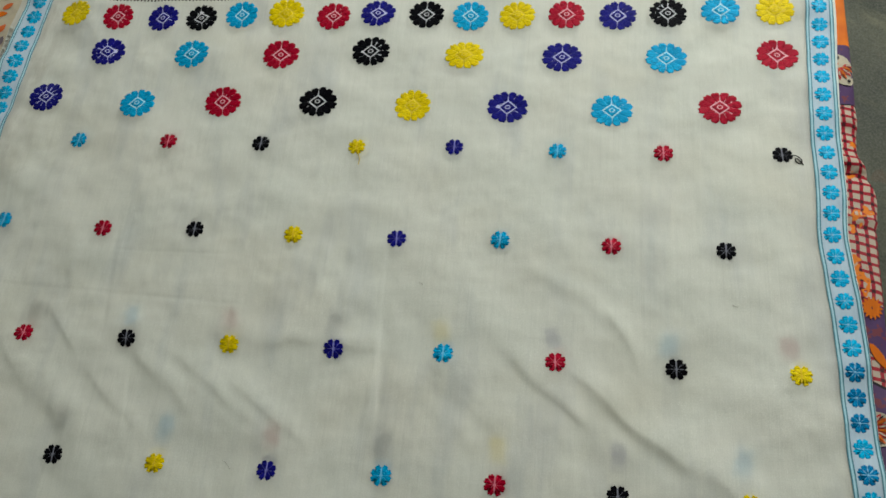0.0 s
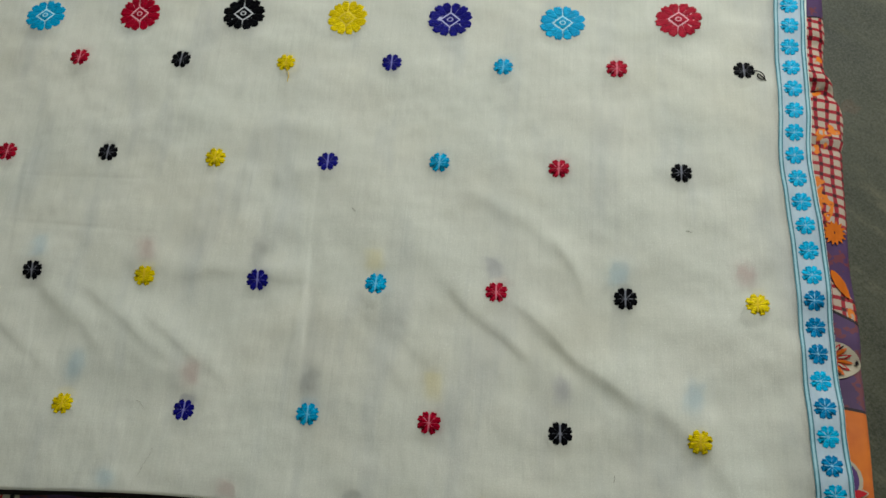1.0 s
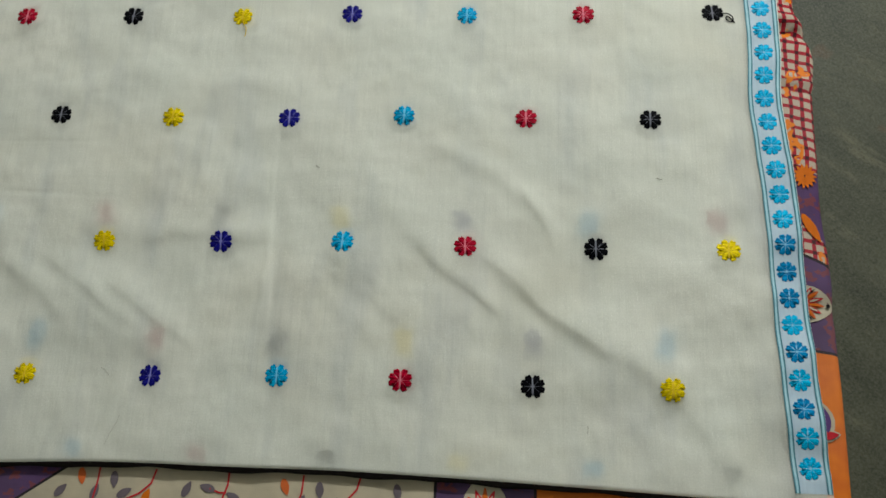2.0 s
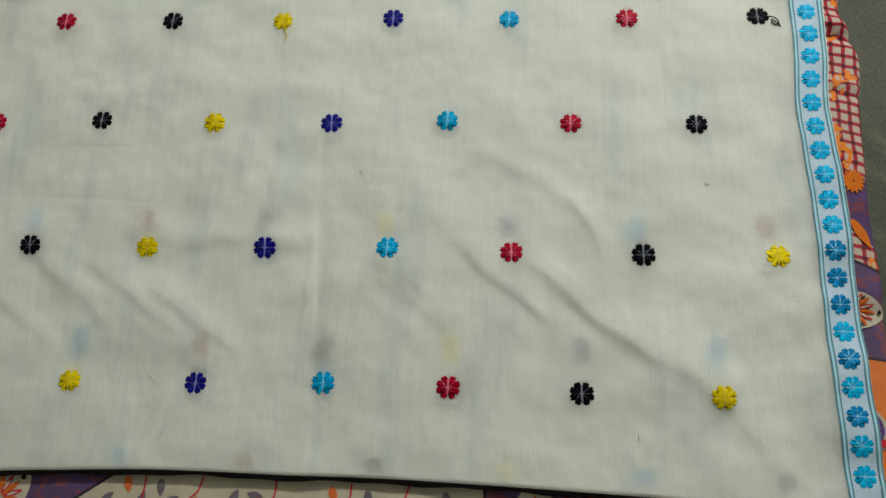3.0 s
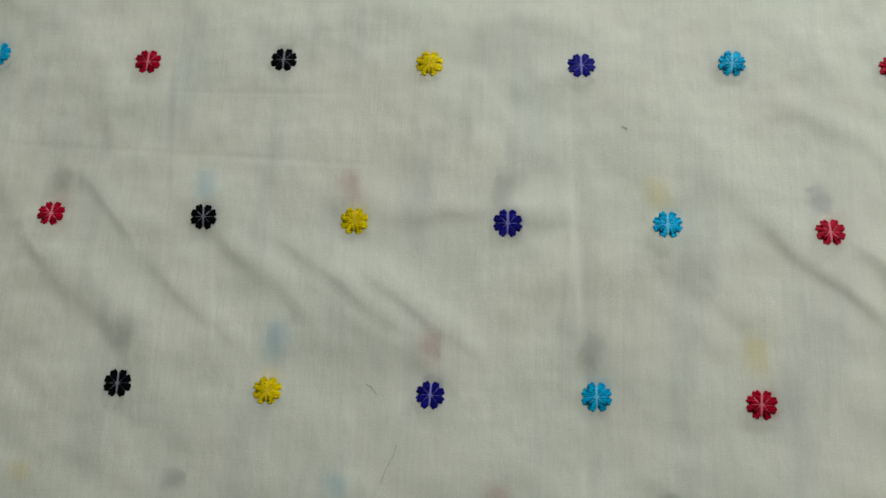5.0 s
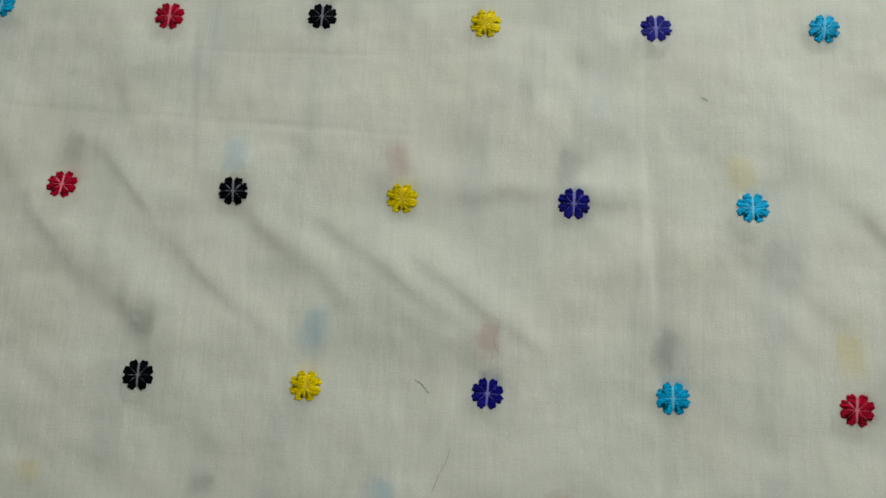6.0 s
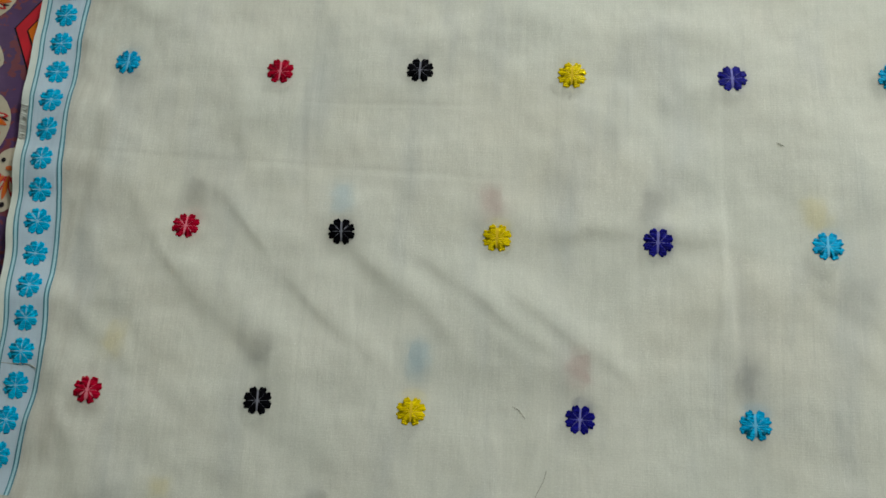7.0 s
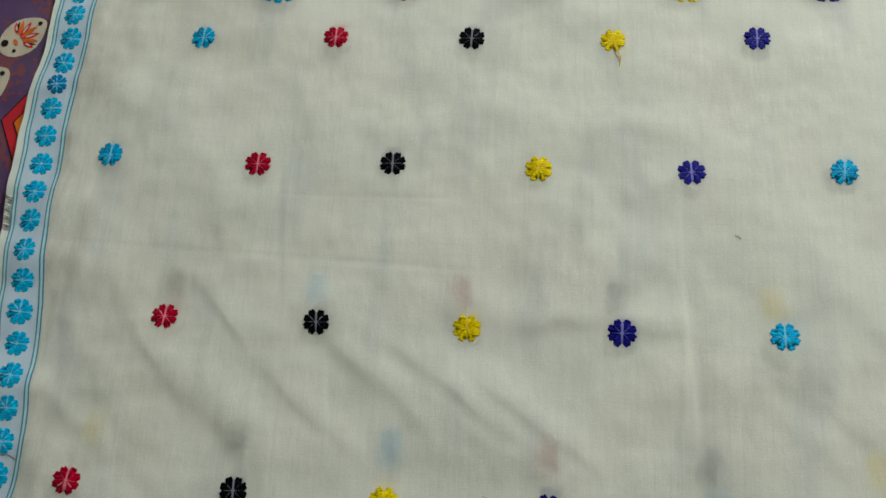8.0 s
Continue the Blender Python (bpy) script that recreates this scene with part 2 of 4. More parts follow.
HUES = {
    "red": ((172, 4, 40), (132, 2, 28), (226, 40, 80)),
    "navy": ((22, 20, 122), (14, 12, 84), (50, 56, 190)),
    "black": ((12, 12, 16), (5, 5, 7), (44, 44, 54)),
    "cyan": ((0, 164, 212), (0, 128, 178), (10, 206, 246)),
    "yellow": ((234, 206, 0), (206, 174, 0), (255, 238, 50)),
}
M_SATIN = {h: satin(h + "_satin_stitch", *[srgb(*c) for c in v], swing=0.45, spec=0.12 if h == "black" else 0.5, ior=1.5 if h == "black" else 1.95) for h, v in HUES.items()}
M_EDGE = satin("border_cyan_stitch", srgb(0, 178, 224), srgb(0, 150, 202), srgb(10, 214, 250), swing=0.45)
# Same cyan floss turned from the lamp: its lost sheen is painted darker.
M_EDGE_SHADED = satin("border_shaded_stitch", srgb(0, 128, 184), srgb(0, 100, 150), srgb(20, 166, 212), swing=0.6)
PALE = {"red": (216, 120, 134), "navy": (128, 126, 190), "black": (120, 120, 130), "cyan": (110, 190, 226), "yellow": (226, 190, 40)}
M_PALE = {h: cloth_plain(h + "_outline_thread", srgb(*v)) for h, v in PALE.items()}


def thread_back(name, col):
    """Loose floats of thread on the wrong side, thinning out unevenly towards the rim."""
    k = Mat(name, 0.85, 0.1)
    x, y, z = k.xyz()
    rnd = k.math("MULTIPLY", k.n("ShaderNodeObjectInfo").outputs["Random"], 3.0)
    shift = k.n("ShaderNodeCombineXYZ")
    for i in range(3):
        k.link(rnd, shift.inputs[i])
    moved = k.n("ShaderNodeVectorMath")
    k.link(k.co, moved.inputs[0]), k.link(shift.outputs[0], moved.inputs[1])
    k.co = moved.outputs[0]
    ax, ay = k.math("DIVIDE", k.math("ABSOLUTE", x), 0.0125), k.math("DIVIDE", k.math("ABSOLUTE", y), 0.0195)
    r = k.math("POWER", k.math("ADD", k.math("POWER", ax, 3.5), k.math("POWER", ay, 3.5)), 0.286)
    r = k.math("ADD", r, k.math("MULTIPLY", k.math("SUBTRACT", k.noise(150.0, (1, 1, 1), 2), 0.5), 1.3))
    f = k.math("SUBTRACT", k.ramp(r, 0.45, 1.05, 1.0, 0.0), k.math("MULTIPLY", k.ramp(k.noise(1.0, (700, 160, 100), 2), 0.35, 0.7), 0.5))
    k.color(k.mix(k.ramp(f, -0.05, 0.92), srgb(236, 235, 226), col))
    return k.m


M_BACK = {h: thread_back(h + "_thread_back", srgb(*v[0])) for h, v in HUES.items()}
M_PRINT = {
    "cream": cloth_plain("cream_print", srgb(190, 178, 156)), "red": cloth_plain("red_print", srgb(192, 34, 46)),
    "orange": cloth_plain("orange_print", srgb(212, 106, 10)), "black": cloth_plain("black_print", srgb(24, 16, 22)),
    "grey": cloth_plain("grey_print", srgb(108, 96, 102)), "purple": cloth_plain("purple_print", srgb(92, 64, 118)),
    "rust": cloth_plain("rust_print", srgb(206, 100, 48)),
}


# ---- building helpers ----
def mesh_of(name, verts, faces, mat, smooth=True):
    me = bpy.data.meshes.new(name)
    me.from_pydata(verts, [], faces)
    me.materials.append(mat)
    if smooth:
        me.polygons.foreach_set("use_smooth", [True] * len(me.polygons))
    me.update()
    return me


def part(name, me, parent, label="", m=None, kind=""):
    ob = new(name, me)
    ob.parent = parent
    if m is not None:
        ob.matrix_basis = m
    return tagged(ob, label, kind=kind)


def box(bm, x0, x1, y0, y1, z0, z1, bev=0.0):
    r = bmesh.ops.create_cube(bm, size=1.0, matrix=Matrix.Translation(((x0 + x1) / 2, (y0 + y1) / 2, (z0 + z1) / 2)) @ Matrix.Diagonal((x1 - x0, y1 - y0, z1 - z0, 1)))
    if bev:
        es = {e for v in r["verts"] for e in v.link_edges}
        bmesh.ops.bevel(bm, geom=list(es), offset=bev, segments=3, affect="EDGES", profile=0.5)


def box_mesh(name, mat, *boxes, bev=0.0):
    bm = bmesh.new()
    for b in boxes:
        box(bm, *b, bev=bev)
    me = bpy.data.meshes.new(name)
    bm.to_mesh(me)
    bm.free()
    me.materials.append(mat)
    return me


def curve(points):
    """Smooth interpolation through (at, value) pairs."""
    a = sorted(points)
    xs, ys = np.array([p[0] for p in a]), np.array([p[1] for p in a])
    sl = np.gradient(ys, xs)

    def f(t):
        t = np.clip(t, xs[0], xs[-1])
        i = np.clip(np.searchsorted(xs, t) - 1, 0, len(xs) - 2)
        h = xs[i + 1] - xs[i]
        u = (t - xs[i]) / h
        v = (2 * u**3 - 3 * u**2 + 1) * ys[i] + (u**3 - 2 * u**2 + u) * h * sl[i] + (3 * u**2 - 2 * u**3) * ys[i + 1] + (u**3 - u**2) * h * sl[i + 1]
        return v if np.ndim(v) else float(v)

    return f


def grid(name, rows, mat):
    """A sheet from rows of points, all of one length."""
    n = len(rows[0])
    verts = [p for r in rows for p in r]
    faces = [(i * n + j, i * n + j + 1, (i + 1) * n + j + 1, (i + 1) * n + j) for i in range(len(rows) - 1) for j in range(n - 1)]
    return mesh_of(name, verts, faces, mat)


# ---- room ----
T = 0.12
tagged(new("floor", box_mesh("floor", M_FLOOR, (X0 - T, X1 + T, Y0 - T, Y1 + T, FLOOR_Z - 0.1, FLOOR_Z))), "polished grey-green cement floor with cloudy veins", "floor", kind="structure")
tagged(new("ceiling", box_mesh("ceiling", M_CEIL, (X0 - T, X1 + T, Y0 - T, Y1 + T, CEIL_Z, CEIL_Z + 0.1))), "plain white plastered ceiling", "ceiling", kind="structure")
for nm, b in (
    ("wall_north", (X0 - T, X1 + T, Y1, Y1 + T, FLOOR_Z, CEIL_Z)), ("wall_south", (X0 - T, X1 + T, Y0 - T, Y0, FLOOR_Z, CEIL_Z)),
    ("wall_east", (X1, X1 + T, Y0, Y1, FLOOR_Z, CEIL_Z)), ("wall_west", (X0 - T, X0, Y0, Y1, FLOOR_Z, CEIL_Z)),
):
    tagged(new(nm, box_mesh(nm, M_WALL, b)), "plain cream plastered wall of the bedroom", "wall", kind="structure")

lamp = tagged(new("tube_light"), "lit white tube light in an enamel fitting", "lamp")
lamp.location = TUBE
part("fitting", box_mesh("fitting", M_METAL, (-0.62, 0.62, 0.03, 0.09, -0.03, 0.03), (-0.62, -0.59, -0.02, 0.03, -0.02, 0.02), (0.59, 0.62, -0.02, 0.03, -0.02, 0.02), bev=0.004), lamp)
bm = bmesh.new()
bmesh.ops.create_cone(bm, cap_ends=True, segments=16, radius1=0.013, radius2=0.013, depth=1.18, matrix=Matrix.Translation((0, 0.008, 0)) @ pose(0, 0, 0, 0, 90, 0))
me = bpy.data.meshes.new("tube")
bm.to_mesh(me), bm.free()
me.materials.append(M_TUBE)
part("tube", me, lamp, "glowing white glass tube")

# ---- bed ----
SHEET_Z = -0.012
BX0, BX1, BY0, BY1 = -1.30, 0.555, -0.62, 1.45
bed = tagged(new("bed"), "low dark wooden bed under the printed sheet", "bed")
bed.location = (0, 0, FLOOR_Z)
part("bed_base", box_mesh("bed_base", M_WOOD, (BX0 + 0.03, BX1 - 0.05, BY0 + 0.03, BY1 - 0.03, 0.14, 0.30), bev=0.006), bed)
leg_me = box_mesh("leg", M_WOOD, (-0.035, 0.035, -0.035, 0.035, 0.0, 0.14), bev=0.004)
for lx in (BX0 + 0.1, BX1 - 0.12):
    for ly in (BY0 + 0.1, BY1 - 0.1):
        part("leg", leg_me, bed, m=pose(lx, ly, 0))
tagged(new("mattress", box_mesh("mattress", M_MATTRESS, (BX0 + 0.012, BX1 - 0.012, BY0 + 0.012, BY1 - 0.012, FLOOR_Z + 0.30, SHEET_Z - 0.004), bev=0.018)), "cotton mattress on the bed, covered by a sheet", "mattress")

# bed sheet: flat top, rolled over the mattress edge, hanging with soft folds
edge_x = curve([(-0.7, 0.566), (-0.25, 0.567), (-0.15, 0.568), (-0.06, 0.567), (0.0, 0.567), (0.05, 0.564), (0.10, 0.565), (0.19, 0.567), (0.235, 0.571), (0.262, 0.564), (0.285, 0.556), (0.33, 0.558), (0.42, 0.560), (0.6, 0.561), (1.5, 0.566)])
RO = 0.012
EDGE_OUT = 0.0085


def sheet_top(x, y):
    z = SHEET_Z + 0.0012 * noise.noise((x * 9, y * 9, 3.1)) + 0.0006 * noise.noise((x * 30, y * 24, 7.7))
    if x > 0.44:
        w = min(1.0, (x - 0.44) / 0.08)
        for yc, a, s in ((0.272, 0.006, 0.010), (0.197, 0.004, 0.006), (0.335, 0.003, 0.012), (-0.03, 0.002, 0.02)):
            yy = y - yc - 0.35 * (0.56 - x)
            z += w * a * (math.exp(-((yy / s) ** 2)) - 1.2 * math.exp(-(((yy + 1.3 * s) / (0.6 * s)) ** 2)))
    return z


def sheet_row(y):
    xe = edge_x(y) + EDGE_OUT
    flat = xe - RO
    r = []
    for i in range(150):
        x = BX0 + (flat - BX0) * (i / 149) ** 0.75
        r.append((x, y, sheet_top(x, y)))
    zt = r[-1][2]
    for i in range(1, 9):
        a = math.radians(90 * i / 8)
        r.append((flat + RO * math.sin(a), y, zt - RO * (1 - math.cos(a))))
    for i in range(1, 15):
        d = i / 14
        sway = (0.004 * math.sin(y * 31) + 0.005 * math.sin(y * 17 + 2)) * d - 0.006 * d
        bulge = 0.010 * math.exp(-((y - 0.33) / 0.03) ** 2) * math.sin(math.pi * min(1, d * 2))
        r.append((xe + sway + bulge - 0.004 * d, y, zt - RO - 0.30 * d))
    return r


ys = [BY0 + (BY1 - BY0) * i / 330 for i in range(331)]
sheet = tagged(new("bed_sheet", grid("bed_sheet", [sheet_row(y) for y in ys], M_SHEET)), "printed cotton bed sheet, purple and orange with red checks", "bed sheet")
so = sheet.modifiers.new("thickness", "SOLIDIFY")
so.thickness, so.offset = 0.0012, -1


def flat_print(name, pts, mat, lift=0.0005, label=""):
    """A printed shape on the sheet, from its outline; it follows the sheet's surface."""
    cx, cy = sum(p[0] for p in pts) / len(pts), sum(p[1] for p in pts) / len(pts)
    vs, n = [], len(pts)
    for f in (1.0, 0.66, 0.33):
        for px, py in pts:
            x, y = cx + (px - cx) * f, cy + (py - cy) * f
            vs.append((x, y, sheet_point(x, y) + lift * (2.6 if x > 0.5 else 1)))
    vs.append((cx, cy, sheet_point(cx, cy) + lift * (2.6 if cx > 0.5 else 1)))
    fs = [(k * n + i, k * n + (i + 1) % n, (k + 1) * n + (i + 1) % n, (k + 1) * n + i) for k in range(2) for i in range(n)]
    fs += [(2 * n + i, 2 * n + (i + 1) % n, 3 * n) for i in range(n)]
    return part(name, mesh_of(name, vs, fs, mat), sheet, label)


def sheet_point(x, y):
    flat = edge_x(y) + EDGE_OUT - RO
    if x <= flat:
        return sheet_top(x, y)
    s = min(1.0, (x - flat) / RO)
    return sheet_top(flat, y) - RO * (1 - math.sqrt(max(0.0, 1 - s * s)))


def drop(cx, cy, length, width, turn, n=18, pinch=0.6):
    """Outline of a leaf or drop, pointed at its far end."""
    c, s = math.cos(math.radians(turn)), math.sin(math.radians(turn))
    o = []
    for i in range(n):
        a = 2 * math.pi * i / n
        u = math.cos(a) * length / 2
        v = math.sin(a) * width / 2 * (1 - pinch * max(0, math.cos(a)) ** 1.5)
        o.append((cx + u * c - v * s, cy + u * s + v * c))
    return o


def ribbon(path, w):
    """Outline of a thin line along a path."""
    a, b = [], []
    for i, (x, y) in enumerate(path):
        x0, y0 = path[max(0, i - 1)]
        x1, y1 = path[min(len(path) - 1, i + 1)]
        l = math.hypot(x1 - x0, y1 - y0)
        nx, ny = -(y1 - y0) / l * w / 2, (x1 - x0) / l * w / 2
        a.append((x + nx, y + ny)), b.append((x - nx, y - ny))
    return a, b


def line_print(name, path, w, mat, lift=0.0009):
    a, b = ribbon(path, w)
    vs = [(x, y, sheet_point(x, y) + lift) for x, y in a + b]
    n = len(a)
    return part(name, mesh_of(name, vs, [(n + i, n + i + 1, i + 1, i) for i in range(n - 1)], mat), sheet)


def lotus_leaf(cx, cy, turn, size=0.062):
    """A cream mango-leaf print with a small flower, petals and seeds inside."""
    c, s = math.cos(math.radians(turn)), math.sin(math.radians(turn))
    at = lambda u, v: (cx + size * (u * c - v * s), cy + size * (u * s + v * c))
    flat_print("printed_leaf", drop(cx, cy, size * 1.04, size * 0.76, turn, 22, 0.35), M_PRINT["cream"], 0.0005, "cream leaf print")
    for a, col, ln in ((66, "red", 0.24), (44, "rust", 0.31), (21, "red", 0.36), (0, "rust", 0.40), (-21, "red", 0.36), (-44, "rust", 0.31), (-66, "red", 0.24)):
        u, v = -0.12 + 0.25 * math.cos(math.radians(a)), 0.25 * math.sin(math.radians(a))
        p = at(u, v)
        flat_print("printed_petal", drop(*p, size * ln, size * 0.10, turn + a, 10, 0.5), M_PRINT[col], 0.0009)
        flat_print("printed_petal", drop(*p, size * ln * 0.55, size * 0.045, turn + a, 8, 0.5), M_PRINT["orange" if col == "rust" else "cream"], 0.0012)
    for a in (70, -70):
        p = at(-0.06 + 0.22 * math.cos(math.radians(a)), 0.25 * math.sin(math.radians(a)))
        flat_print("printed_stroke", drop(*p, size * 0.26, size * 0.05, turn + a * 0.6, 8), M_PRINT["black"], 0.0009)
    for u, v, r in ((0.40, 0.02, 0.045), (-0.36, 0.10, 0.075), (-0.30, -0.16, 0.04)):
        p = at(u, v)
        flat_print("printed_dot", drop(*p, size * 2 * r, size * 2 * r, turn, 10, 0), M_PRINT["black"], 0.0009)
    p = at(-0.18, -0.02)
    flat_print("printed_petal", drop(*p, size * 0.14, size * 0.08, turn + 90, 8, 0), M_PRINT["rust"], 0.0012)


for lx, ly, tu in ((-0.670, 0.287, 40), (-0.702, 0.228, 40), (-0.709, 0.166, -20), (-0.683, 0.097, -70), (-0.652, 0.040, -95), (-0.63, 0.345, 120), (-0.725, 0.315, 60), (-0.315, -0.262, 40), (0.226, -0.262, 90), (0.5475, -0.051, -8), (0.550, 0.412, -65)):
    lotus_leaf(lx, ly, tu, 0.05 if lx > 0.5 else 0.054 if ly > 0.25 else 0.061)
# red and orange chevron panel beside the border
flat_print("printed_panel", [(-0.675, 0.193), (-0.640, 0.240), (-0.56, 0.240), (-0.56, 0.10), (-0.638, 0.115)], M_PRINT["black"], 0.0005)
flat_print("printed_panel", [(-0.673, 0.193), (-0.639, 0.238), (-0.562, 0.238), (-0.562, 0.102), (-0.637, 0.118)], M_PRINT["red"], 0.0009, "red chevron print")
flat_print("printed_panel", [(-0.661, 0.190), (-0.636, 0.224), (-0.565, 0.224), (-0.565, 0.115), (-0.632, 0.132)], M_PRINT["black"], 0.0013)
flat_print("printed_panel", [(-0.659, 0.190), (-0.635, 0.222), (-0.567, 0.222), (-0.567, 0.117), (-0.631, 0.135)], M_PRINT["orange"], 0.0017, "orange panel print")
# sunburst, tulip and long leaf along the hanging edge
for a in range(-80, 261, 26):
    flat_print("printed_ray", drop(0.556 + 0.007 * math.cos(math.radians(a)), 0.088 + 0.008 * math.sin(math.radians(a)), 0.013, 0.005, a, 8, 0.8), M_PRINT["orange"])
flat_print("printed_leaf", drop(0.558, 0.030, 0.036, 0.010, -62, 12, 0.6), M_PRINT["orange"])
flat_print("printed_tulip", drop(0.553, -0.165, 0.034, 0.020, 100, 14, 0.5), M_PRINT["cream"])
flat_print("printed_tulip", drop(0.552, -0.165, 0.028, 0.014, 100, 14, 0.5), M_PRINT["purple"], 0.0009)
flat_print("printed_petal", drop(0.557, -0.181, 0.022, 0.012, 8, 12, 0.7), M_PRINT["cream"])
flat_print("printed_petal", drop(0.557, -0.181, 0.018, 0.008, 8, 12, 0.7), M_PRINT["red"], 0.0009)
# vines on the cream panel in front of the fold
for lx, ly, col, tu in ((-0.1845, -0.2475, "rust", -80), (-0.169, -0.262, "grey", 70), (-0.205, -0.262, "grey", 45), (-0.150, -0.2495, "grey", -85), (-0.138, -0.262, "grey", 30),
                        (-0.0735, -0.256, "grey", 65), (-0.0525, -0.254, "grey", 165), (-0.025, -0.262, "grey", 150), (0.027, -0.250, "rust", -70), (0.043, -0.264, "grey", 60),
                        (0.062, -0.252, "grey", -85), (0.075, -0.264, "grey", 40), (0.14, -0.251, "grey", -80), (0.157, -0.265, "rust", 20), (-0.115, -0.265, "orange", 70), (-0.002, -0.27, "grey", 60)):
    flat_print("printed_leaf", drop(lx, ly, 0.017, 0.0085, tu, 12, 0.6), M_PRINT[col], 0.0009)
for p in ([(-0.1665, -0.238), (-0.167, -0.250), (-0.170, -0.27)], [(-0.107, -0.238), (-0.111, -0.252), (-0.122, -0.262), (-0.135, -0.268)], [(-0.0315, -0.236), (-0.0315, -0.25), (-0.036, -0.264), (-0.05, -0.276)],
          [(-0.05, -0.2545), (-0.04, -0.258), (-0.0325, -0.258)], [(0.1025, -0.238), (0.099, -0.250), (0.088, -0.262)], [(0.045, -0.238), (0.044, -0.255), (0.040, -0.268)], [(0.165, -0.262), (0.150, -0.268)],
          [(-0.71, -0.05), (-0.69, -0.06), (-0.672, -0.058), (-0.655, -0.075)], [(-0.69, -0.1), (-0.665, -0.095), (-0.65, -0.11)]):
    line_print("printed_vine", p, 0.0018, M_PRINT["red"])
for lx, ly, col, tu in ((-0.648, -0.068, "grey", 60), (-0.66, -0.09, "grey", 120), (-0.652, -0.118, "orange", 40), (-0.67, -0.125, "rust", 100), (-0.645, -0.15, "rust", 20),
                        (-0.662, 0.52, "rust", 40), (-0.668, 0.505, "orange", 10), (-0.66, 0.478, "rust", 60), (-0.655, 0.455, "grey", 80), (-0.672, 0.54, "rust", 120), (-0.65, 0.428, "orange", 30)):
    flat_print("printed_leaf", drop(lx, ly, 0.018, 0.010, tu, 12, 0.5), M_PRINT[col], 0.0009)

# ---- the folded embroidered cloth ----
mid_r = curve([(0.62, 0.531), (0.50, 0.528), (0.449, 0.526), (0.395, 0.523), (0.313, 0.520), (0.226, 0.5195), (0.173, 0.517), (0.119, 0.5205), (0.063, 0.5245), (0.0, 0.526), (-0.1, 0.5280), (-0.16, 0.530), (-0.26, 0.5355)])
mid_l = curve([(0.62, -0.5952), (0.518, -0.6012), (0.46, -0.6052), (0.38, -0.6092), (0.31, -0.6092), (0.27, -0.6087), (0.235, -0.6132), (0.203, -0.6172), (0.147, -0.6162), (0.087, -0.6142), (0.03, -0.6102), (-0.055, -0.6042), (-0.112, -0.6002), (-0.143, -0.6012), (-0.203, -0.6072), (-0.26, -0.6132)])
out_r = curve([(0.62, 0.021), (0.41, 0.020), (0.29, 0.0185), (0.18, 0.0184), (0.11, 0.0180), (0.0, 0.0178), (-0.13, 0.0176), (-0.26, 0.0176)])
out_l = curve([(0.62, 0.034), (0.45, 0.030), (0.26, 0.026), (0.20, 0.0265), (0.10, 0.029), (0.0, 0.0275), (-0.12, 0.027), (-0.26, 0.026)])
fold_y = curve([(-0.66, -0.262), (-0.56, -0.256), (-0.483, -0.250), (-0.365, -0.2425), (-0.27, -0.2375), (-0.156, -0.2328), (-0.03, -0.2330), (0.08, -0.2326), (0.17, -0.2345), (0.30, -0.2385), (0.44, -0.2440), (0.56, -0.250)])
TOP_Y = 0.64

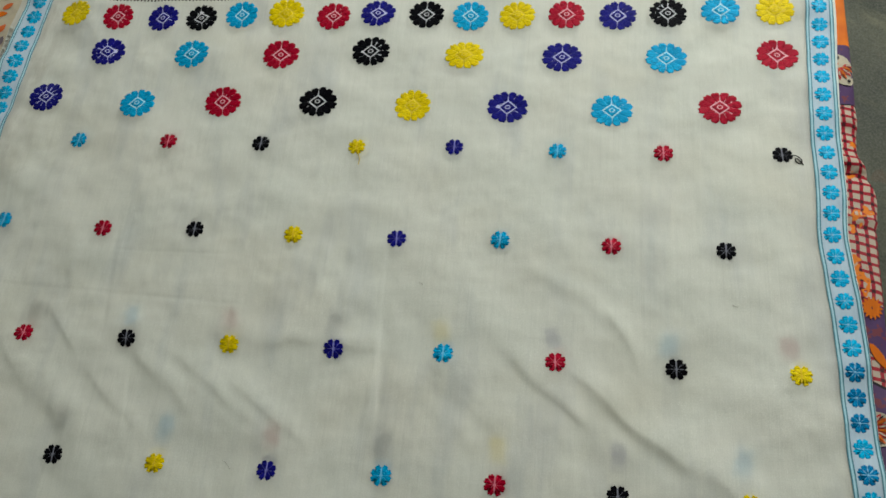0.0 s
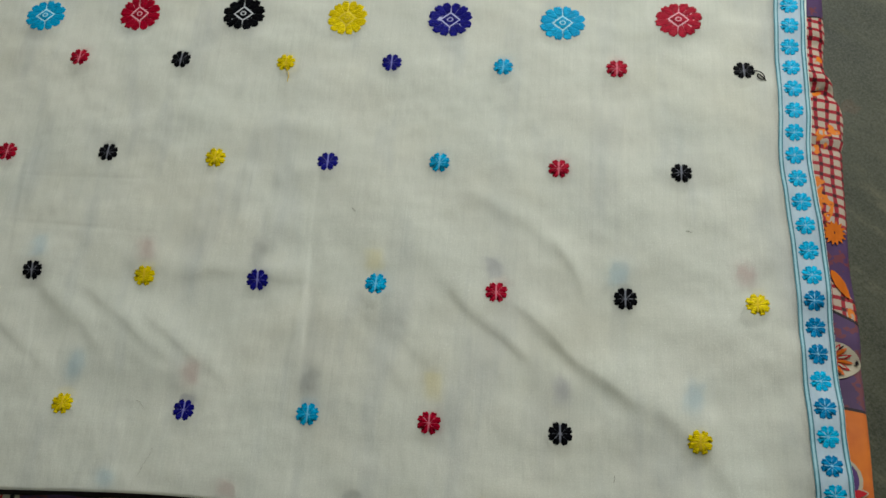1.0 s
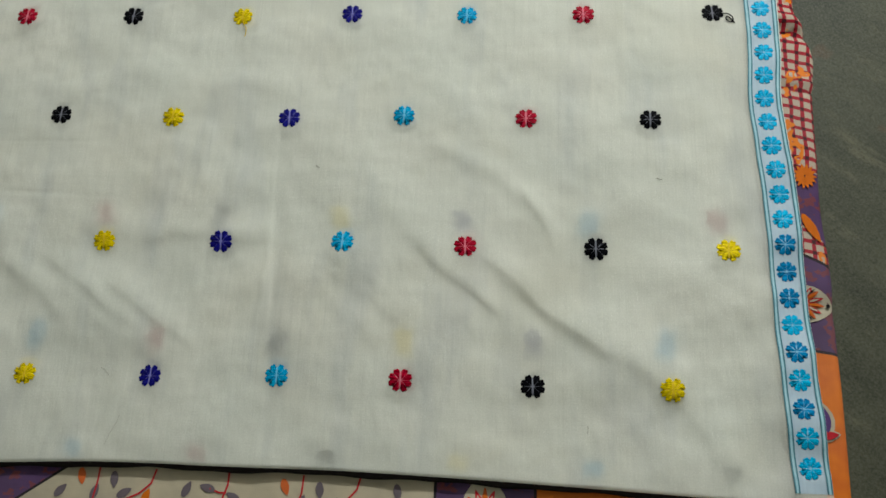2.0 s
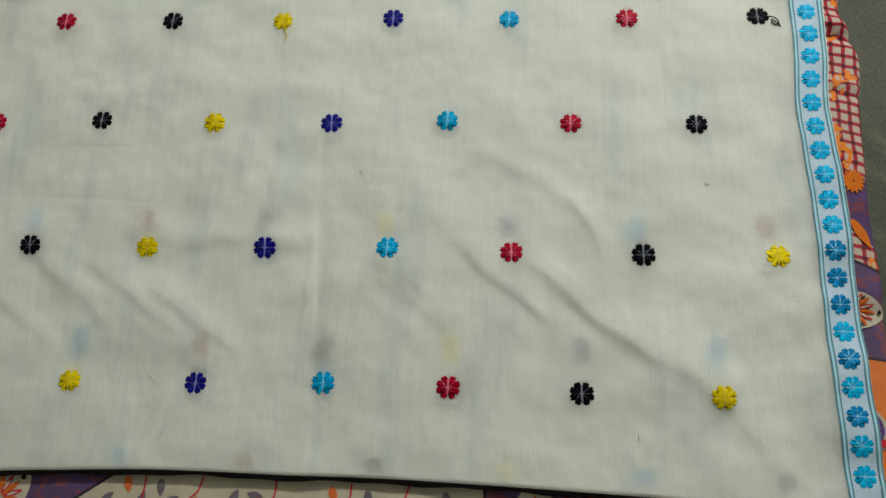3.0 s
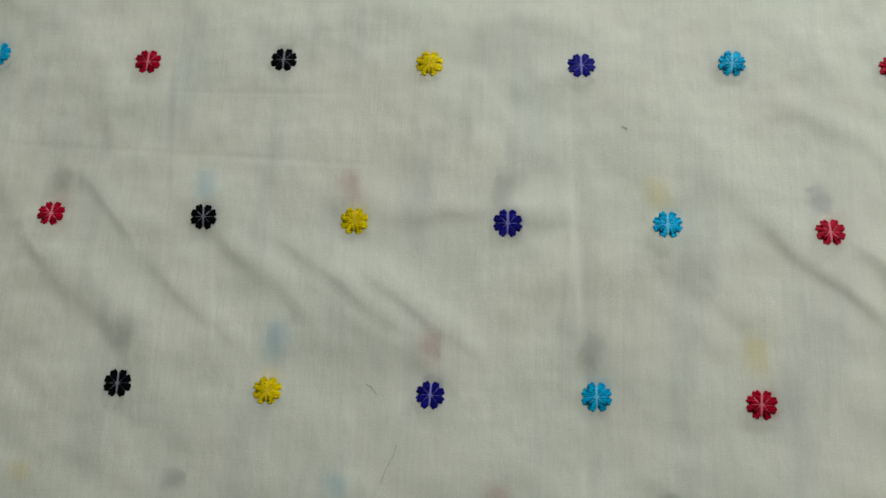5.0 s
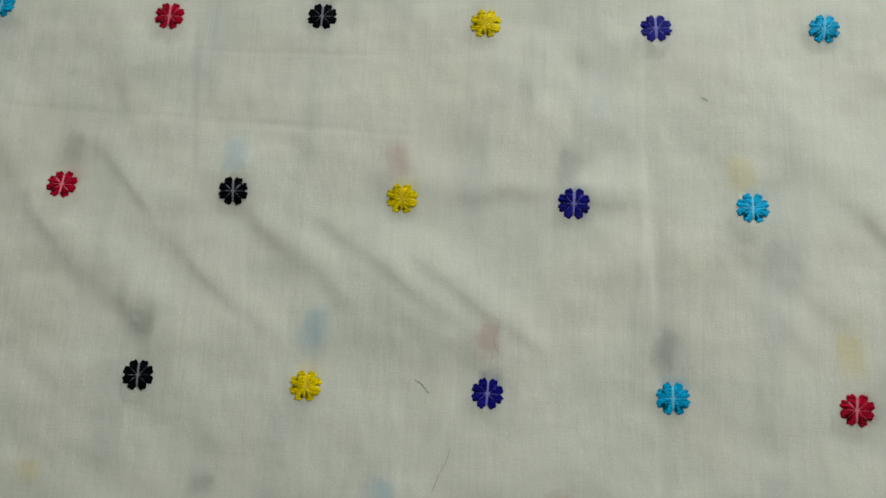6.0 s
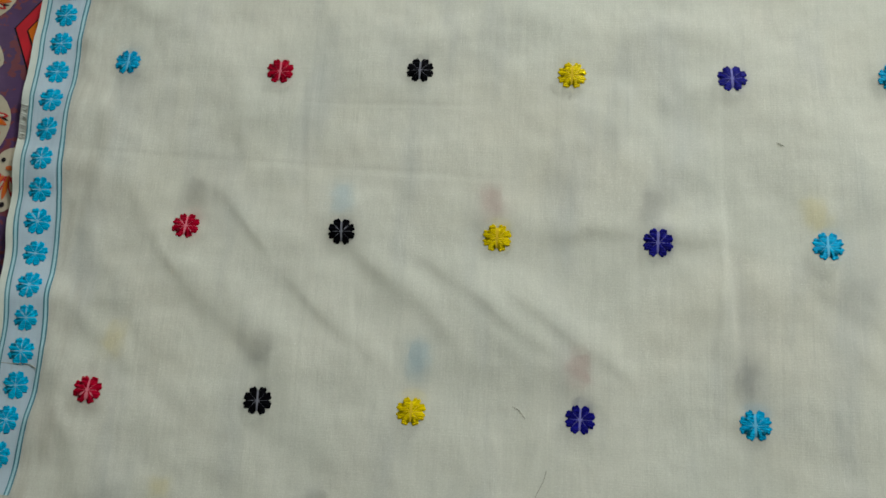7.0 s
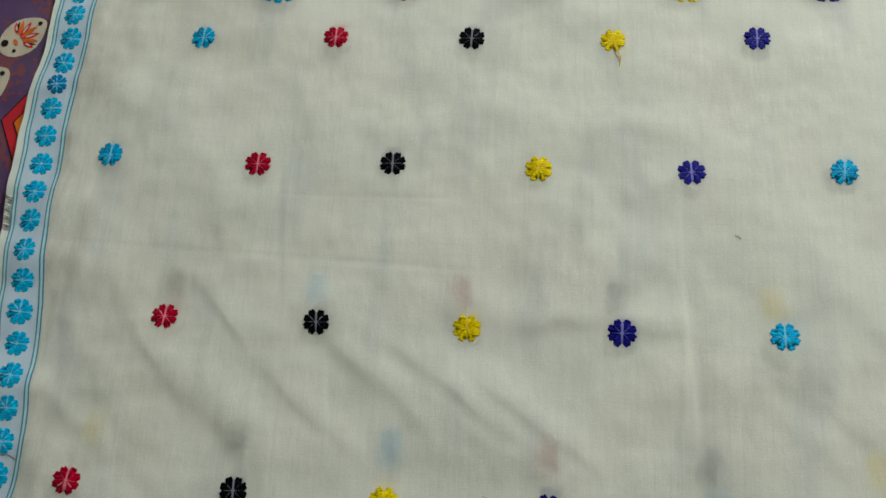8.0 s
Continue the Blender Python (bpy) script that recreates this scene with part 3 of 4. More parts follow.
# wrinkles: (from, to, height, width on its left side, width on its right side)
WRINKLES = [
    ((-0.245, -0.025), (-0.160, -0.080), 0.0011, 0.016, 0.009), ((-0.165, -0.050), (-0.095, -0.105), 0.0011, 0.014, 0.008), ((-0.36, -0.05), (-0.30, -0.10), 0.0009, 0.014, 0.009),
    ((0.17, 0.115), (0.262, 0.058), 0.00110, 0.0170, 0.0120), ((0.262, 0.058), (0.294, 0.006), 0.00085, 0.0110, 0.0060),
    ((0.160, 0.0), (0.225, -0.060), 0.00160, 0.0200, 0.0100), ((0.238, -0.024), (0.318, -0.091), 0.00205, 0.0240, 0.0085),
    ((0.340, -0.106), (0.405, -0.141), 0.00190, 0.0280, 0.0130), ((0.33, -0.08), (0.4, -0.15), 0.00100, 0.0405, 0.0270),
    ((-0.007, 0.02), (-0.003, -0.056), -0.00235, 0.0125, 0.0040), ((-0.014, 0.145), (-0.01, 0.02), -0.00040, 0.0110, 0.0026), ((-0.003, -0.056), (0.003, -0.225), -0.00024, 0.0100, 0.0030),
    ((-0.488, -0.006), (-0.470, -0.036), 0.00150, 0.0200, 0.0100), ((-0.452, -0.056), (-0.400, -0.098), 0.00140, 0.0240, 0.0120), ((-0.44, 0.034), (-0.4, -0.01), 0.00110, 0.0135, 0.0068),
    ((-0.3, -0.02), (-0.235, -0.075), 0.00120, 0.0189, 0.0108), ((-0.335, 0.012), (-0.27, -0.05), 0.00080, 0.0243, 0.0135),
    ((-0.125, 0.008), (-0.018, 0.01), 0.00090, 0.0189, 0.0095), ((-0.21, 0.012), (-0.13, 0.012), 0.00065, 0.0162, 0.0108),
    ((-0.16, 0.11), (-0.08, 0.06), 0.00060, 0.0270, 0.0162), ((-0.12, 0.2), (-0.02, 0.19), 0.00070, 0.0162, 0.0162),
    ((-0.1, 0.13), (-0.095, 0.07), 0.00070, 0.0108, 0.0081), ((-0.06, 0.12), (-0.055, 0.05), 0.00060, 0.0108, 0.0081), ((-0.14, 0.15), (-0.15, 0.07), 0.00060, 0.0135, 0.0081),
    ((0.04, 0.1), (0.16, 0.02), 0.00080, 0.0324, 0.0216), ((0.06, -0.01), (0.14, -0.06), 0.0012, 0.0243, 0.0162), ((0.02, -0.03), (0.1, -0.09), 0.00060, 0.0216, 0.0135),
    ((-0.22, -0.06), (-0.12, -0.12), 0.00070, 0.0216, 0.0135), ((-0.42, -0.06), (-0.36, -0.14), 0.00070, 0.0216, 0.0135), ((-0.52, -0.06), (-0.44, -0.15), 0.00110, 0.0270, 0.0162),
    ((-0.58, 0.068), (-0.30, 0.056), -0.00022, 0.0028, 0.004), ((-0.30, 0.056), (-0.20, 0.052), -0.0002, 0.0028, 0.004), ((-0.155, -0.16), (-0.168, -0.215), 0.00050, 0.0054, 0.0081), ((-0.565, 0.26), (-0.585, 0.13), 0.00110, 0.0162, 0.0135), ((-0.545, 0.3), (-0.55, 0.22), 0.00080, 0.0162, 0.0108),
    ((-0.56, 0.1), (-0.56, -0.02), 0.00080, 0.0135, 0.0108), ((-0.575, -0.07), (-0.5, -0.12), 0.00100, 0.0162, 0.0108), ((-0.57, -0.12), (-0.545, -0.2), 0.00100, 0.0162, 0.0108),
    ((0.44, -0.11), (0.47, -0.23), 0.00090, 0.0162, 0.0135), ((0.41, -0.13), (0.45, -0.2), 0.00090, 0.0162, 0.0108), ((0.49, 0.1), (0.495, -0.1), 0.00060, 0.0108, 0.0108),
    ((0.36, 0.36), (0.37, 0.22), 0.00040, 0.0081, 0.0081), ((-0.52, 0.5), (-0.46, 0.41), 0.00110, 0.0216, 0.0135), ((-0.3, 0.42), (-0.18, 0.47), 0.00100, 0.0216, 0.0216),
    ((-0.44, 0.33), (-0.4, 0.4), 0.00070, 0.0216, 0.0162), ((-0.2, 0.44), (-0.06, 0.45), 0.00070, 0.0162, 0.0189), ((-0.3, 0.3), (-0.36, 0.2), 0.00070, 0.0216, 0.0162),
    ((0.06, 0.17), (0.05, 0.11), 0.00040, 0.0108, 0.0108), ((0.3, 0.16), (0.36, 0.05), 0.00060, 0.0405, 0.0270), ((0.38, 0.06), (0.42, -0.04), 0.00060, 0.0405, 0.0270),
    ((-0.56, -0.14), (-0.4, -0.205), 0.00060, 0.0270, 0.0162), ((-0.3, -0.15), (-0.2, -0.19), 0.00050, 0.0270, 0.0162), ((0.08, -0.11), (0.26, -0.18), 0.00060, 0.0405, 0.0270),
    ((0.246, -0.039), (0.302, -0.085), 0.00055, 0.0160, 0.0085), ((0.302, -0.085), (0.386, -0.127), 0.00060, 0.0220, 0.0130), ((0.165, -0.011), (0.215, -0.059), 0.00050, 0.0140, 0.0050),
    ((0.264, 0.058), (0.294, 0.002), 0.00020, 0.0100, 0.0035), ((0.177, 0.106), (0.277, 0.043), 0.00050, 0.0300, 0.0120),
    ((-0.012, 0.125), (-0.012, 0.019), -0.00025, 0.0080, 0.0025), ((-0.016, -0.008), (-0.015, -0.066), 0.00040, 0.0030, 0.0040), ((-0.317, -0.037), (-0.309, -0.096), -0.00045, 0.0080, 0.0022),
    ((-0.363, 0.118), (-0.247, 0.118), -0.00018, 0.0025, 0.0025), 
    ((-0.116, 0.010), (-0.017, 0.017), 0.00040, 0.0120, 0.0070), ((0.062, -0.036), (0.148, -0.083), 0.00060, 0.0250, 0.0120),
    ((-0.438, 0.141), (-0.421, 0.059), 0.00030, 0.0080, 0.0080), ((-0.378, 0.143), (-0.366, 0.022), -0.00040, 0.0030, 0.0060), ((0.068, 0.404), (0.166, 0.442), 0.00050, 0.0100, 0.0120),
    ((0.294, 0.295), (0.293, 0.176), -0.00030, 0.0030, 0.0060), 
    ((-0.070, 0.096), (-0.027, 0.062), 0.00040, 0.0150, 0.0120), ((0.062, -0.033), (0.139, -0.075), 0.00050, 0.0200, 0.0100),
    ((-0.590, 0.233), (-0.581, 0.296), 0.00040, 0.0100, 0.0100),
]
WR = [(np.array(a), np.array(b), h * (1.95 if h > 0 else 1.0), wl, wr * 0.92) for a, b, h, wl, wr in WRINKLES]


# where the flowers are stitched, and pull the weave a little
SMALL_ROWS = [
    (0, [(-0.473, 0.281), (-0.338, 0.280), (-0.206, 0.280), (-0.073, 0.279), (0.058, 0.281), (0.192, 0.278), (0.324, 0.277), (0.468, 0.280)]),
    (0, [(-0.548, 0.155), (-0.401, 0.148), (-0.273, 0.151), (-0.139, 0.148), (-0.004, 0.148), (0.126, 0.151), (0.261, 0.148), (0.395, 0.147)]),
    (1, [(-0.469, 0.0), (-0.330, 0.0), (-0.197, 0.0), (-0.065, 0.001), (0.068, 0.003), (0.199, 0.0), (0.335, 0.0), (0.469, 0.0)]),
    (1, [(-0.534, -0.146), (-0.387, -0.146), (-0.259, -0.147), (-0.124, -0.145), (0.010, -0.141), (0.138, -0.142), (0.271, -0.144), (0.407, -0.144)]),
]
BIG_ROWS = [
    ("navy cyan red black yellow navy cyan red", [(-0.540, 0.349), (-0.399, 0.341), (-0.273, 0.345), (-0.136, 0.346), (-0.004, 0.344), (0.124, 0.343), (0.260, 0.340), (0.395, 0.345)]),
    ("navy cyan red black yellow navy cyan red", [(-0.465, 0.427), (-0.335, 0.424), (-0.202, 0.424), (-0.072, 0.430), (0.060, 0.425), (0.193, 0.422), (0.330, 0.422), (0.471, 0.428)]),
]
PUCKER = [(x, y, 0.014) for _, sp in SMALL_ROWS for x, y in sp] + [(x, y, 0.026) for _, sp in BIG_ROWS for x, y in sp]
CRUMPLE = []
for wave, am, count in ((0.16, 0.00080, 5), (0.075, 0.00040, 7), (0.034, 0.00009, 9), (0.017, 0.000022, 9)):
    for _ in range(count):
        an, k0 = random.uniform(0, math.pi), 2 * math.pi / wave * random.uniform(0.75, 1.3)
        CRUMPLE.append((k0 * math.cos(an), k0 * math.sin(an), random.uniform(0, 6.28), am))


def heights(X, Y):
    """Height of the cloth's face over its mean plane, for arrays of places."""
    Z = np.zeros_like(X)
    rumple = 0.8 + 0.55 * np.clip((-0.42 - X) / 0.12, 0, 1) + 0.5 * np.clip((X - 0.36) / 0.1, 0, 1) * np.clip((0.05 - Y) / 0.1, 0, 1)
    for fx, fy, ph, am in CRUMPLE:
        Z += am * rumple * np.sin(X * fx + Y * fy + ph + 1.4 * np.sin(X * fy * 0.31 - Y * fx * 0.27 + ph * 3))
    for px, py, pr in PUCKER:
        near = (np.abs(X - px) < 4 * pr) & (np.abs(Y - py) < 4 * pr)
        if near.any():
            q = ((X[near] - px) ** 2 + (Y[near] - py) ** 2) / pr**2
            Z[near] += 0.0009 * np.exp(-q * 1.6) - 0.0011 * np.exp(-q * 0.5)
    U, V = X + 0.0030 * np.sin(Y * 47 + 9 * X) + 0.0016 * np.sin(Y * 113 + X * 31), Y + 0.0030 * np.sin(X * 41 + 2) + 0.0016 * np.sin(X * 121 + Y * 23)
    for a, b, h, wl, wr in WR:
        d = b - a
        L = float(np.hypot(*d))
        u = d / L
        P, Q = (U, V) if h > 0 else (X, Y)
        s = (P - a[0]) * u[0] + (Q - a[1]) * u[1]
        q = -(P - a[0]) * u[1] + (Q - a[1]) * u[0]
        w = np.where(q > 0, wl, wr)
        over = np.maximum(np.maximum(-s, s - L), 0)
        Z += h * np.exp(-((q / w) ** 2)) * np.exp(-((over / (0.14 * L + 0.004)) ** 2))
    return np.where(Z < 0, -0.005 * np.tanh(-Z / 0.005), Z)


def height(x, y):
    return float(heights(np.array([x]), np.array([y]))[0])


NX, NY = 780, 560
S = np.linspace(0, 1, NX)
rows = []
left_at = lambda y: mid_l(y) - out_l(y)
right_at = lambda y: mid_r(y) + out_r(y)
FR = 0.0034
for i in range(NY):
    v = i / (NY - 1)
    yb = -0.245 + (TOP_Y + 0.245) * v
    xa, xb = left_at(yb), right_at(yb)
    X = xa + (xb - xa) * S
    f = fold_y(X) + FR
    Y = f + (TOP_Y - f) * v
    Z = heights(X, Y)
    rows.append((X, Y, Z))
roll = []
X, Y, Z = rows[0]
for k in range(7, 0, -1):
    a = math.pi * k / 7
    roll.append((X, Y - FR * math.sin(a), Z - FR + FR * math.cos(a)))
rows = [list(zip(*[c.tolist() for c in r])) for r in roll + rows]
cloth = tagged(new("folded_cloth", grid("folded_cloth", rows, M_COTTON)), "white handwoven cotton cloth with embroidered flowers, folded on bed sheet", "cloth")

# lower half of the fold
low = []
for i in range(60):
    v = i / 59
    yb = -0.245 + (TOP_Y + 0.245) * v
    xa, xb = left_at(yb) + 0.006, right_at(yb) - 0.004
    low.append([(x, fold_y(x) + 0.001 + (TOP_Y - fold_y(x)) * v, -0.0072) for x in np.linspace(xa, xb, 60).tolist()])
under = part("under_layer", grid("under_layer", low, M_UNDER), cloth, "white lower half of the folded cloth")

# black strip laid along the folded edge for the shade beneath it
bx = np.linspace(left_at(-0.24) + 0.01, right_at(-0.24) - 0.035, 150).tolist()
brow = []
for dy, dz in ((0.010, -0.0078), (0.002, -0.0072), (-0.0025, -0.0066), (-0.0040, -0.0072), (-0.0049, -0.0100)):
    brow.append([(x, fold_y(x) + dy + 0.0008 * math.sin(x * 43) + 0.0006 * math.sin(x * 97), dz) for x in bx])
part("binding", grid("binding", brow[::-1], M_SHADE_BLACK), cloth, "black strip for the shade along the fold")


def strip(name, mid, a, b, mat, lift, label="", n=420, y0=-0.236, y1=TOP_Y):
    """A woven strip that runs along a border between two offsets from its middle line."""
    rws = []
    for i in range(n + 1):
        y = y0 + (y1 - y0) * i / n
        aa, bb = (a(y) if callable(a) else a), (b(y) if callable(b) else b)
        xs = np.linspace(mid(y) + aa, mid(y) + bb, 11 if abs(bb - aa) > 0.008 else 4)
        Yv = np.full_like(xs, y)
        Zv = heights(xs, Yv) + lift
        rws.append(list(zip(xs.tolist(), Yv.tolist(), Zv.tolist())))
    return part(name, grid(name, rws, mat), cloth, label)


def border(mid, half):
    """Pale blue woven border: ground, and a pair of teal lines with aqua between on either side."""
    strip("border_ground", mid, -half, half, M_BAND, 0.0003, "pale blue woven border")
    for side in (-1, 1):
        base = side * (half - 0.0005)
        strip("border_stripe", mid, *sorted((base, base - side * 0.0042)), M_AQUA, 0.0006, "aqua woven stripe")
        for off in (0.0, 0.0036):
            c = base - side * off
            strip("border_line", mid, c - 0.00068, c + 0.00068, M_TEAL, 0.0009, "teal thread line")


border(mid_r, 0.0171)
border(mid_l, 0.0208)
strip("hem", mid_r, 0.0172, out_r, M_HEM, 0.0004, "white stitched selvedge")
strip("hem", mid_l, lambda y: min(-out_l(y), -0.0212), -0.0209, M_HEM, 0.0008, "white stitched selvedge")


# ---- embroidered flowers ----
def padded(outline, mat, top=0.00032):
    """A stitched shape: rim, raised shoulder and crown, as flat data that is laid on the cloth later."""
    n = len(outline)
    cx, cy = sum(p[0] for p in outline) / n, sum(p[1] for p in outline) / n
    vs = []
    for f, z in ((1.0, 0.0), (0.96, top * 0.7), (0.66, top)):
        vs += [(cx + (x - cx) * f, cy + (y - cy) * f, z) for x, y in outline]
    vs.append((cx, cy, top * 1.05))
    fs = [(k * n + i, k * n + (i + 1) % n, (k + 1) * n + (i + 1) % n, (k + 1) * n + i) for k in range(2) for i in range(n)]
    fs += [(2 * n + i, 2 * n + (i + 1) % n, 3 * n) for i in range(n)]
    return vs, fs, mat


def wedge(th, half, r_in, r_out, shift=(0, 0), notch=0.07, scallop=0.23):
    """Outline of one petal: a wedge with a rounded, notched, slightly ragged end."""
    o = []

    def add(r, a):
        o.append((shift[0] + r * math.cos(a), shift[1] + r * math.sin(a)))

    add(r_in(th - half * 0.93), th - half * 0.93)
    add(r_out(th - half) * 0.76, th - half)
    for k in range(9):
        t = -1 + 2 * k / 8
        rr = r_out(th + half * t) * (1.02 - scallop * abs(t) ** 2.8 - notch * math.exp(-((t / 0.24) ** 2)) + random.uniform(-0.035, 0.035))
        add(rr, th + half * t * 0.93)
    add(r_out(th + half) * 0.76, th + half)
    add(r_in(th + half * 0.93), th + half * 0.93)
    return o


def disc(rx, ry, mat, z=0.0002, n=20):
    vs = [(rx * math.cos(2 * math.pi * i / n), ry * math.sin(2 * math.pi * i / n), 0) for i in range(n)]
    vs += [(x * 0.96, y * 0.96, z) for x, y, _ in vs] + [(x * 0.5, y * 0.5, z) for x, y, _ in vs] + [(0, 0, z)]
    fs = [(k * n + i, k * n + (i + 1) % n, (k + 1) * n + (i + 1) % n, (k + 1) * n + i) for k in range(2) for i in range(n)] + [(2 * n + i, 2 * n + (i + 1) % n, 3 * n) for i in range(n)]
    return vs, fs, mat


def small_flower(mat, pale, R, slit=0.0007):
    """Eight notched petals in two halves, with a narrow slit between."""
    ps = []
    for k in range(8):
        th = math.radians(22.5 + 45 * k)
        sh = slit if math.cos(th) > 0 else -slit
        ps.append(padded(wedge(th, math.radians(22.7), lambda a: 0.0008, lambda a: R, (sh, 0), 0.09, 0.27), mat))
    return disc(R * 0.72, R * 0.72, pale), ps, []


def big_flower(mat, pale, rx, ry):
    """Twelve petals round an outlined diamond with an eye."""
    dx, dy = rx * 0.42, ry * 0.40
    dia = lambda a: 1.0 / (abs(math.cos(a)) / dx + abs(math.sin(a)) / dy)
    ell = lambda a: 1.0 / math.hypot(math.cos(a) / rx, math.sin(a) / ry)
    ps = []
    for k in range(12):
        th = math.radians(15 + 30 * k)
        sh = 0.0005 if math.cos(th) > 0 else -0.0005
        ps.append(padded(wedge(th, math.radians(16.3), lambda a: dia(a) + 0.0006, ell, (sh, 0), 0.04, 0.19), mat))
    core = padded([(dx * 0.93, 0), (dx * 0.465, dy * 0.465), (0, dy * 0.93), (-dx * 0.465, dy * 0.465), (-dx * 0.93, 0), (-dx * 0.465, -dy * 0.465), (0, -dy * 0.93), (dx * 0.465, -dy * 0.465)], mat, 0.00035)
    n = 14
    vs = [((r * 1.25) * math.cos(2 * math.pi * i / n), r * math.sin(2 * math.pi * i / n), z) for r, z in ((ry * 0.135, 0.0005), (ry * 0.110, 0.0008), (ry * 0.085, 0.0005)) for i in range(n)]
    eye = (vs, [(k * n + i, k * n + (i + 1) % n, (k + 1) * n + (i + 1) % n, (k + 1) * n + i) for k in range(2) for i in range(n)], pale)
    return disc(rx * 0.70, ry * 0.70, pale), ps, [("diamond", core), ("eye", eye)]


def laid(name, shape, x, y, turn, sx, sy, lift, parent, label=""):
    """Lays a stitched shape on the cloth, so that it follows the wrinkles. Its own axes run through the flower's middle."""
    vs, fs, mat = shape
    P = np.array(vs)
    c, q = math.cos(math.radians(turn)), math.sin(math.radians(turn))
    X, Y = P[:, 0] * sx, P[:, 1] * sy
    X, Y = X * c - Y * q, X * q + Y * c
    Z = heights(X + x, Y + y) + P[:, 2] + lift
    me = mesh_of(name, np.stack([X, Y, Z], 1).tolist(), fs, mat)
    ob = part(name, me, parent, label)
    if parent is cloth:
        ob.location = (x, y, 0)
    return ob


SMALL = {h: small_flower(M_SATIN[h], M_PALE[h], 0.0119) for h in HUES}
LINE = {"red": (234, 176, 184), "navy": (190, 190, 224), "black": (206, 206, 210), "cyan": (180, 222, 234), "yellow": (226, 196, 60)}
M_LINE = {h: cloth_plain(h + "_diamond_thread", srgb(*v)) for h, v in LINE.items()}
LARGE = {h: big_flower(M_SATIN[h], M_LINE[h], 0.0268, 0.0236) for h in HUES}
TOPROW = {h: big_flower(M_SATIN[h], M_LINE[h], 0.0248, 0.0234) for h in HUES}
M_PALE["edge"] = cloth_plain("border_outline_thread", srgb(140, 196, 226))
EDGE = small_flower(M_EDGE, M_PALE["edge"], 0.0109, 0.0002)
# Border flower whose duller lustre is put into the colour.
EDGE_SHADED = small_flower(M_EDGE_SHADED, M_PALE["edge"], 0.0109, 0.0002)
WORD = {"red": "crimson", "navy": "dark blue", "black": "black", "cyan": "sky blue", "yellow": "yellow"}


def motif(kind, x, y, label, turn=0.0, lift=0.00025, scale=1.0, sx=1.0, back=""):
    base, petals, extra = kind
    if back:
        laid("thread_float", disc(0.0150, 0.0150, M_BACK[back], 0.0001, 16), x + random.uniform(0.0, 0.004), y + random.uniform(-0.001, 0.004), random.uniform(-8, 8), 1, 1, -0.0011, cloth)
    ob = laid("flower_motif", base, x, y, turn, scale * sx, scale, lift, cloth, label)
    for sh in petals:
        laid("petal", sh, x, y, turn, scale * sx, scale, lift, ob)
    for nm, sh in extra:
        laid(nm, sh, x, y, turn, scale * sx, scale, lift + 0.0002, ob)
    return ob


def skew(x):
    """Turn and narrowing of flowers where the cloth is pulled askew."""
    k = min(1.0, max(0.0, (-0.12 - x) / 0.25))
    return 14 * k + random.uniform(-3, 3), 1 - 0.06 * k


FIVE = ["cyan", "red", "black", "yellow", "navy"]
for start, spots in SMALL_ROWS:
    for i, (x, y) in enumerate(spots):
        h = FIVE[(start + i) % 5]
        motif(SMALL[h], x, y, f"{WORD[h]} satin-stitch flower", random.uniform(-3, 3), scale=random.uniform(0.96, 1.04), back=h)
for names, spots in BIG_ROWS:
    for h, (x, y) in zip(names.split(), spots):
        motif(LARGE[h], x, y, f"{WORD[h]} satin-stitch flower with diamond centre", skew(x)[0], scale=1.06 if (x, h) == (-0.004, "yellow") else 1.0, sx=0.86 if (x, h) == (-0.004, "yellow") else skew(x)[1])
TOP_X = [-0.534, -0.465, -0.394, -0.334, -0.273, -0.205, -0.134, -0.069, 0.001, 0.064, 0.129, 0.197, 0.266, 0.333, 0.402, 0.472]
TOP_Y_OFF = [0.006, 0.0, -0.002, -0.002, 0.004, 0.005, 0.001, 0.005, 0.003, 0.001, 0.001, 0.002, 0.0, 0.004, 0.008, 0.009]
for x, dy, h in zip(TOP_X, TOP_Y_OFF, "yellow red navy black cyan yellow red navy black cyan yellow red navy black cyan yellow".split()):
    motif(TOPROW[h], x, 0.490 + dy, f"{WORD[h]} satin-stitch flower with diamond centre", skew(x)[0], scale=1.08 if x == -0.205 else 1.0, sx=skew(x)[1])

for k in range(-4, 25):
    y = 0.449 - 0.02758 * k
    motif(EDGE_SHADED if k in (16, 17, 18, 20, 22) else EDGE, mid_r(y), y, "sky blue border flower", 90 + random.uniform(-5, 5), 0.0005, random.uniform(0.95, 1.03))
for k in range(-4, 28):
    y = 0.518 - 0.0268 * k if k <= 10 else 0.227 if k == 11 else 0.202 - 0.0290 * (k - 12)
    if y > -0.232:
        motif(EDGE_SHADED if k in (11,) else EDGE, mid_l(y), y, "sky blue border flower", 90 + random.uniform(-8, 8), 0.0005, 0.95 if k == 11 else random.uniform(1.05, 1.13))

# ladder hem above the top row of flowers: black pads paint the shade of openwork slots
slot = padded([(-0.0013, -0.004), (0.0013, -0.004), (0.0013, 0.004), (-0.0013, 0.004)], M_SHADE_BLACK, 0.0003)
for i in range(64):
    x = -0.535 + 0.0055 * i
    laid("hem_slot", slot, x, 0.5235 + 0.014 * max(0.0, x + 0.3) + 0.001 * math.sin(x * 20), random.uniform(-6, 6), 1, 1, 0.0002, cloth)

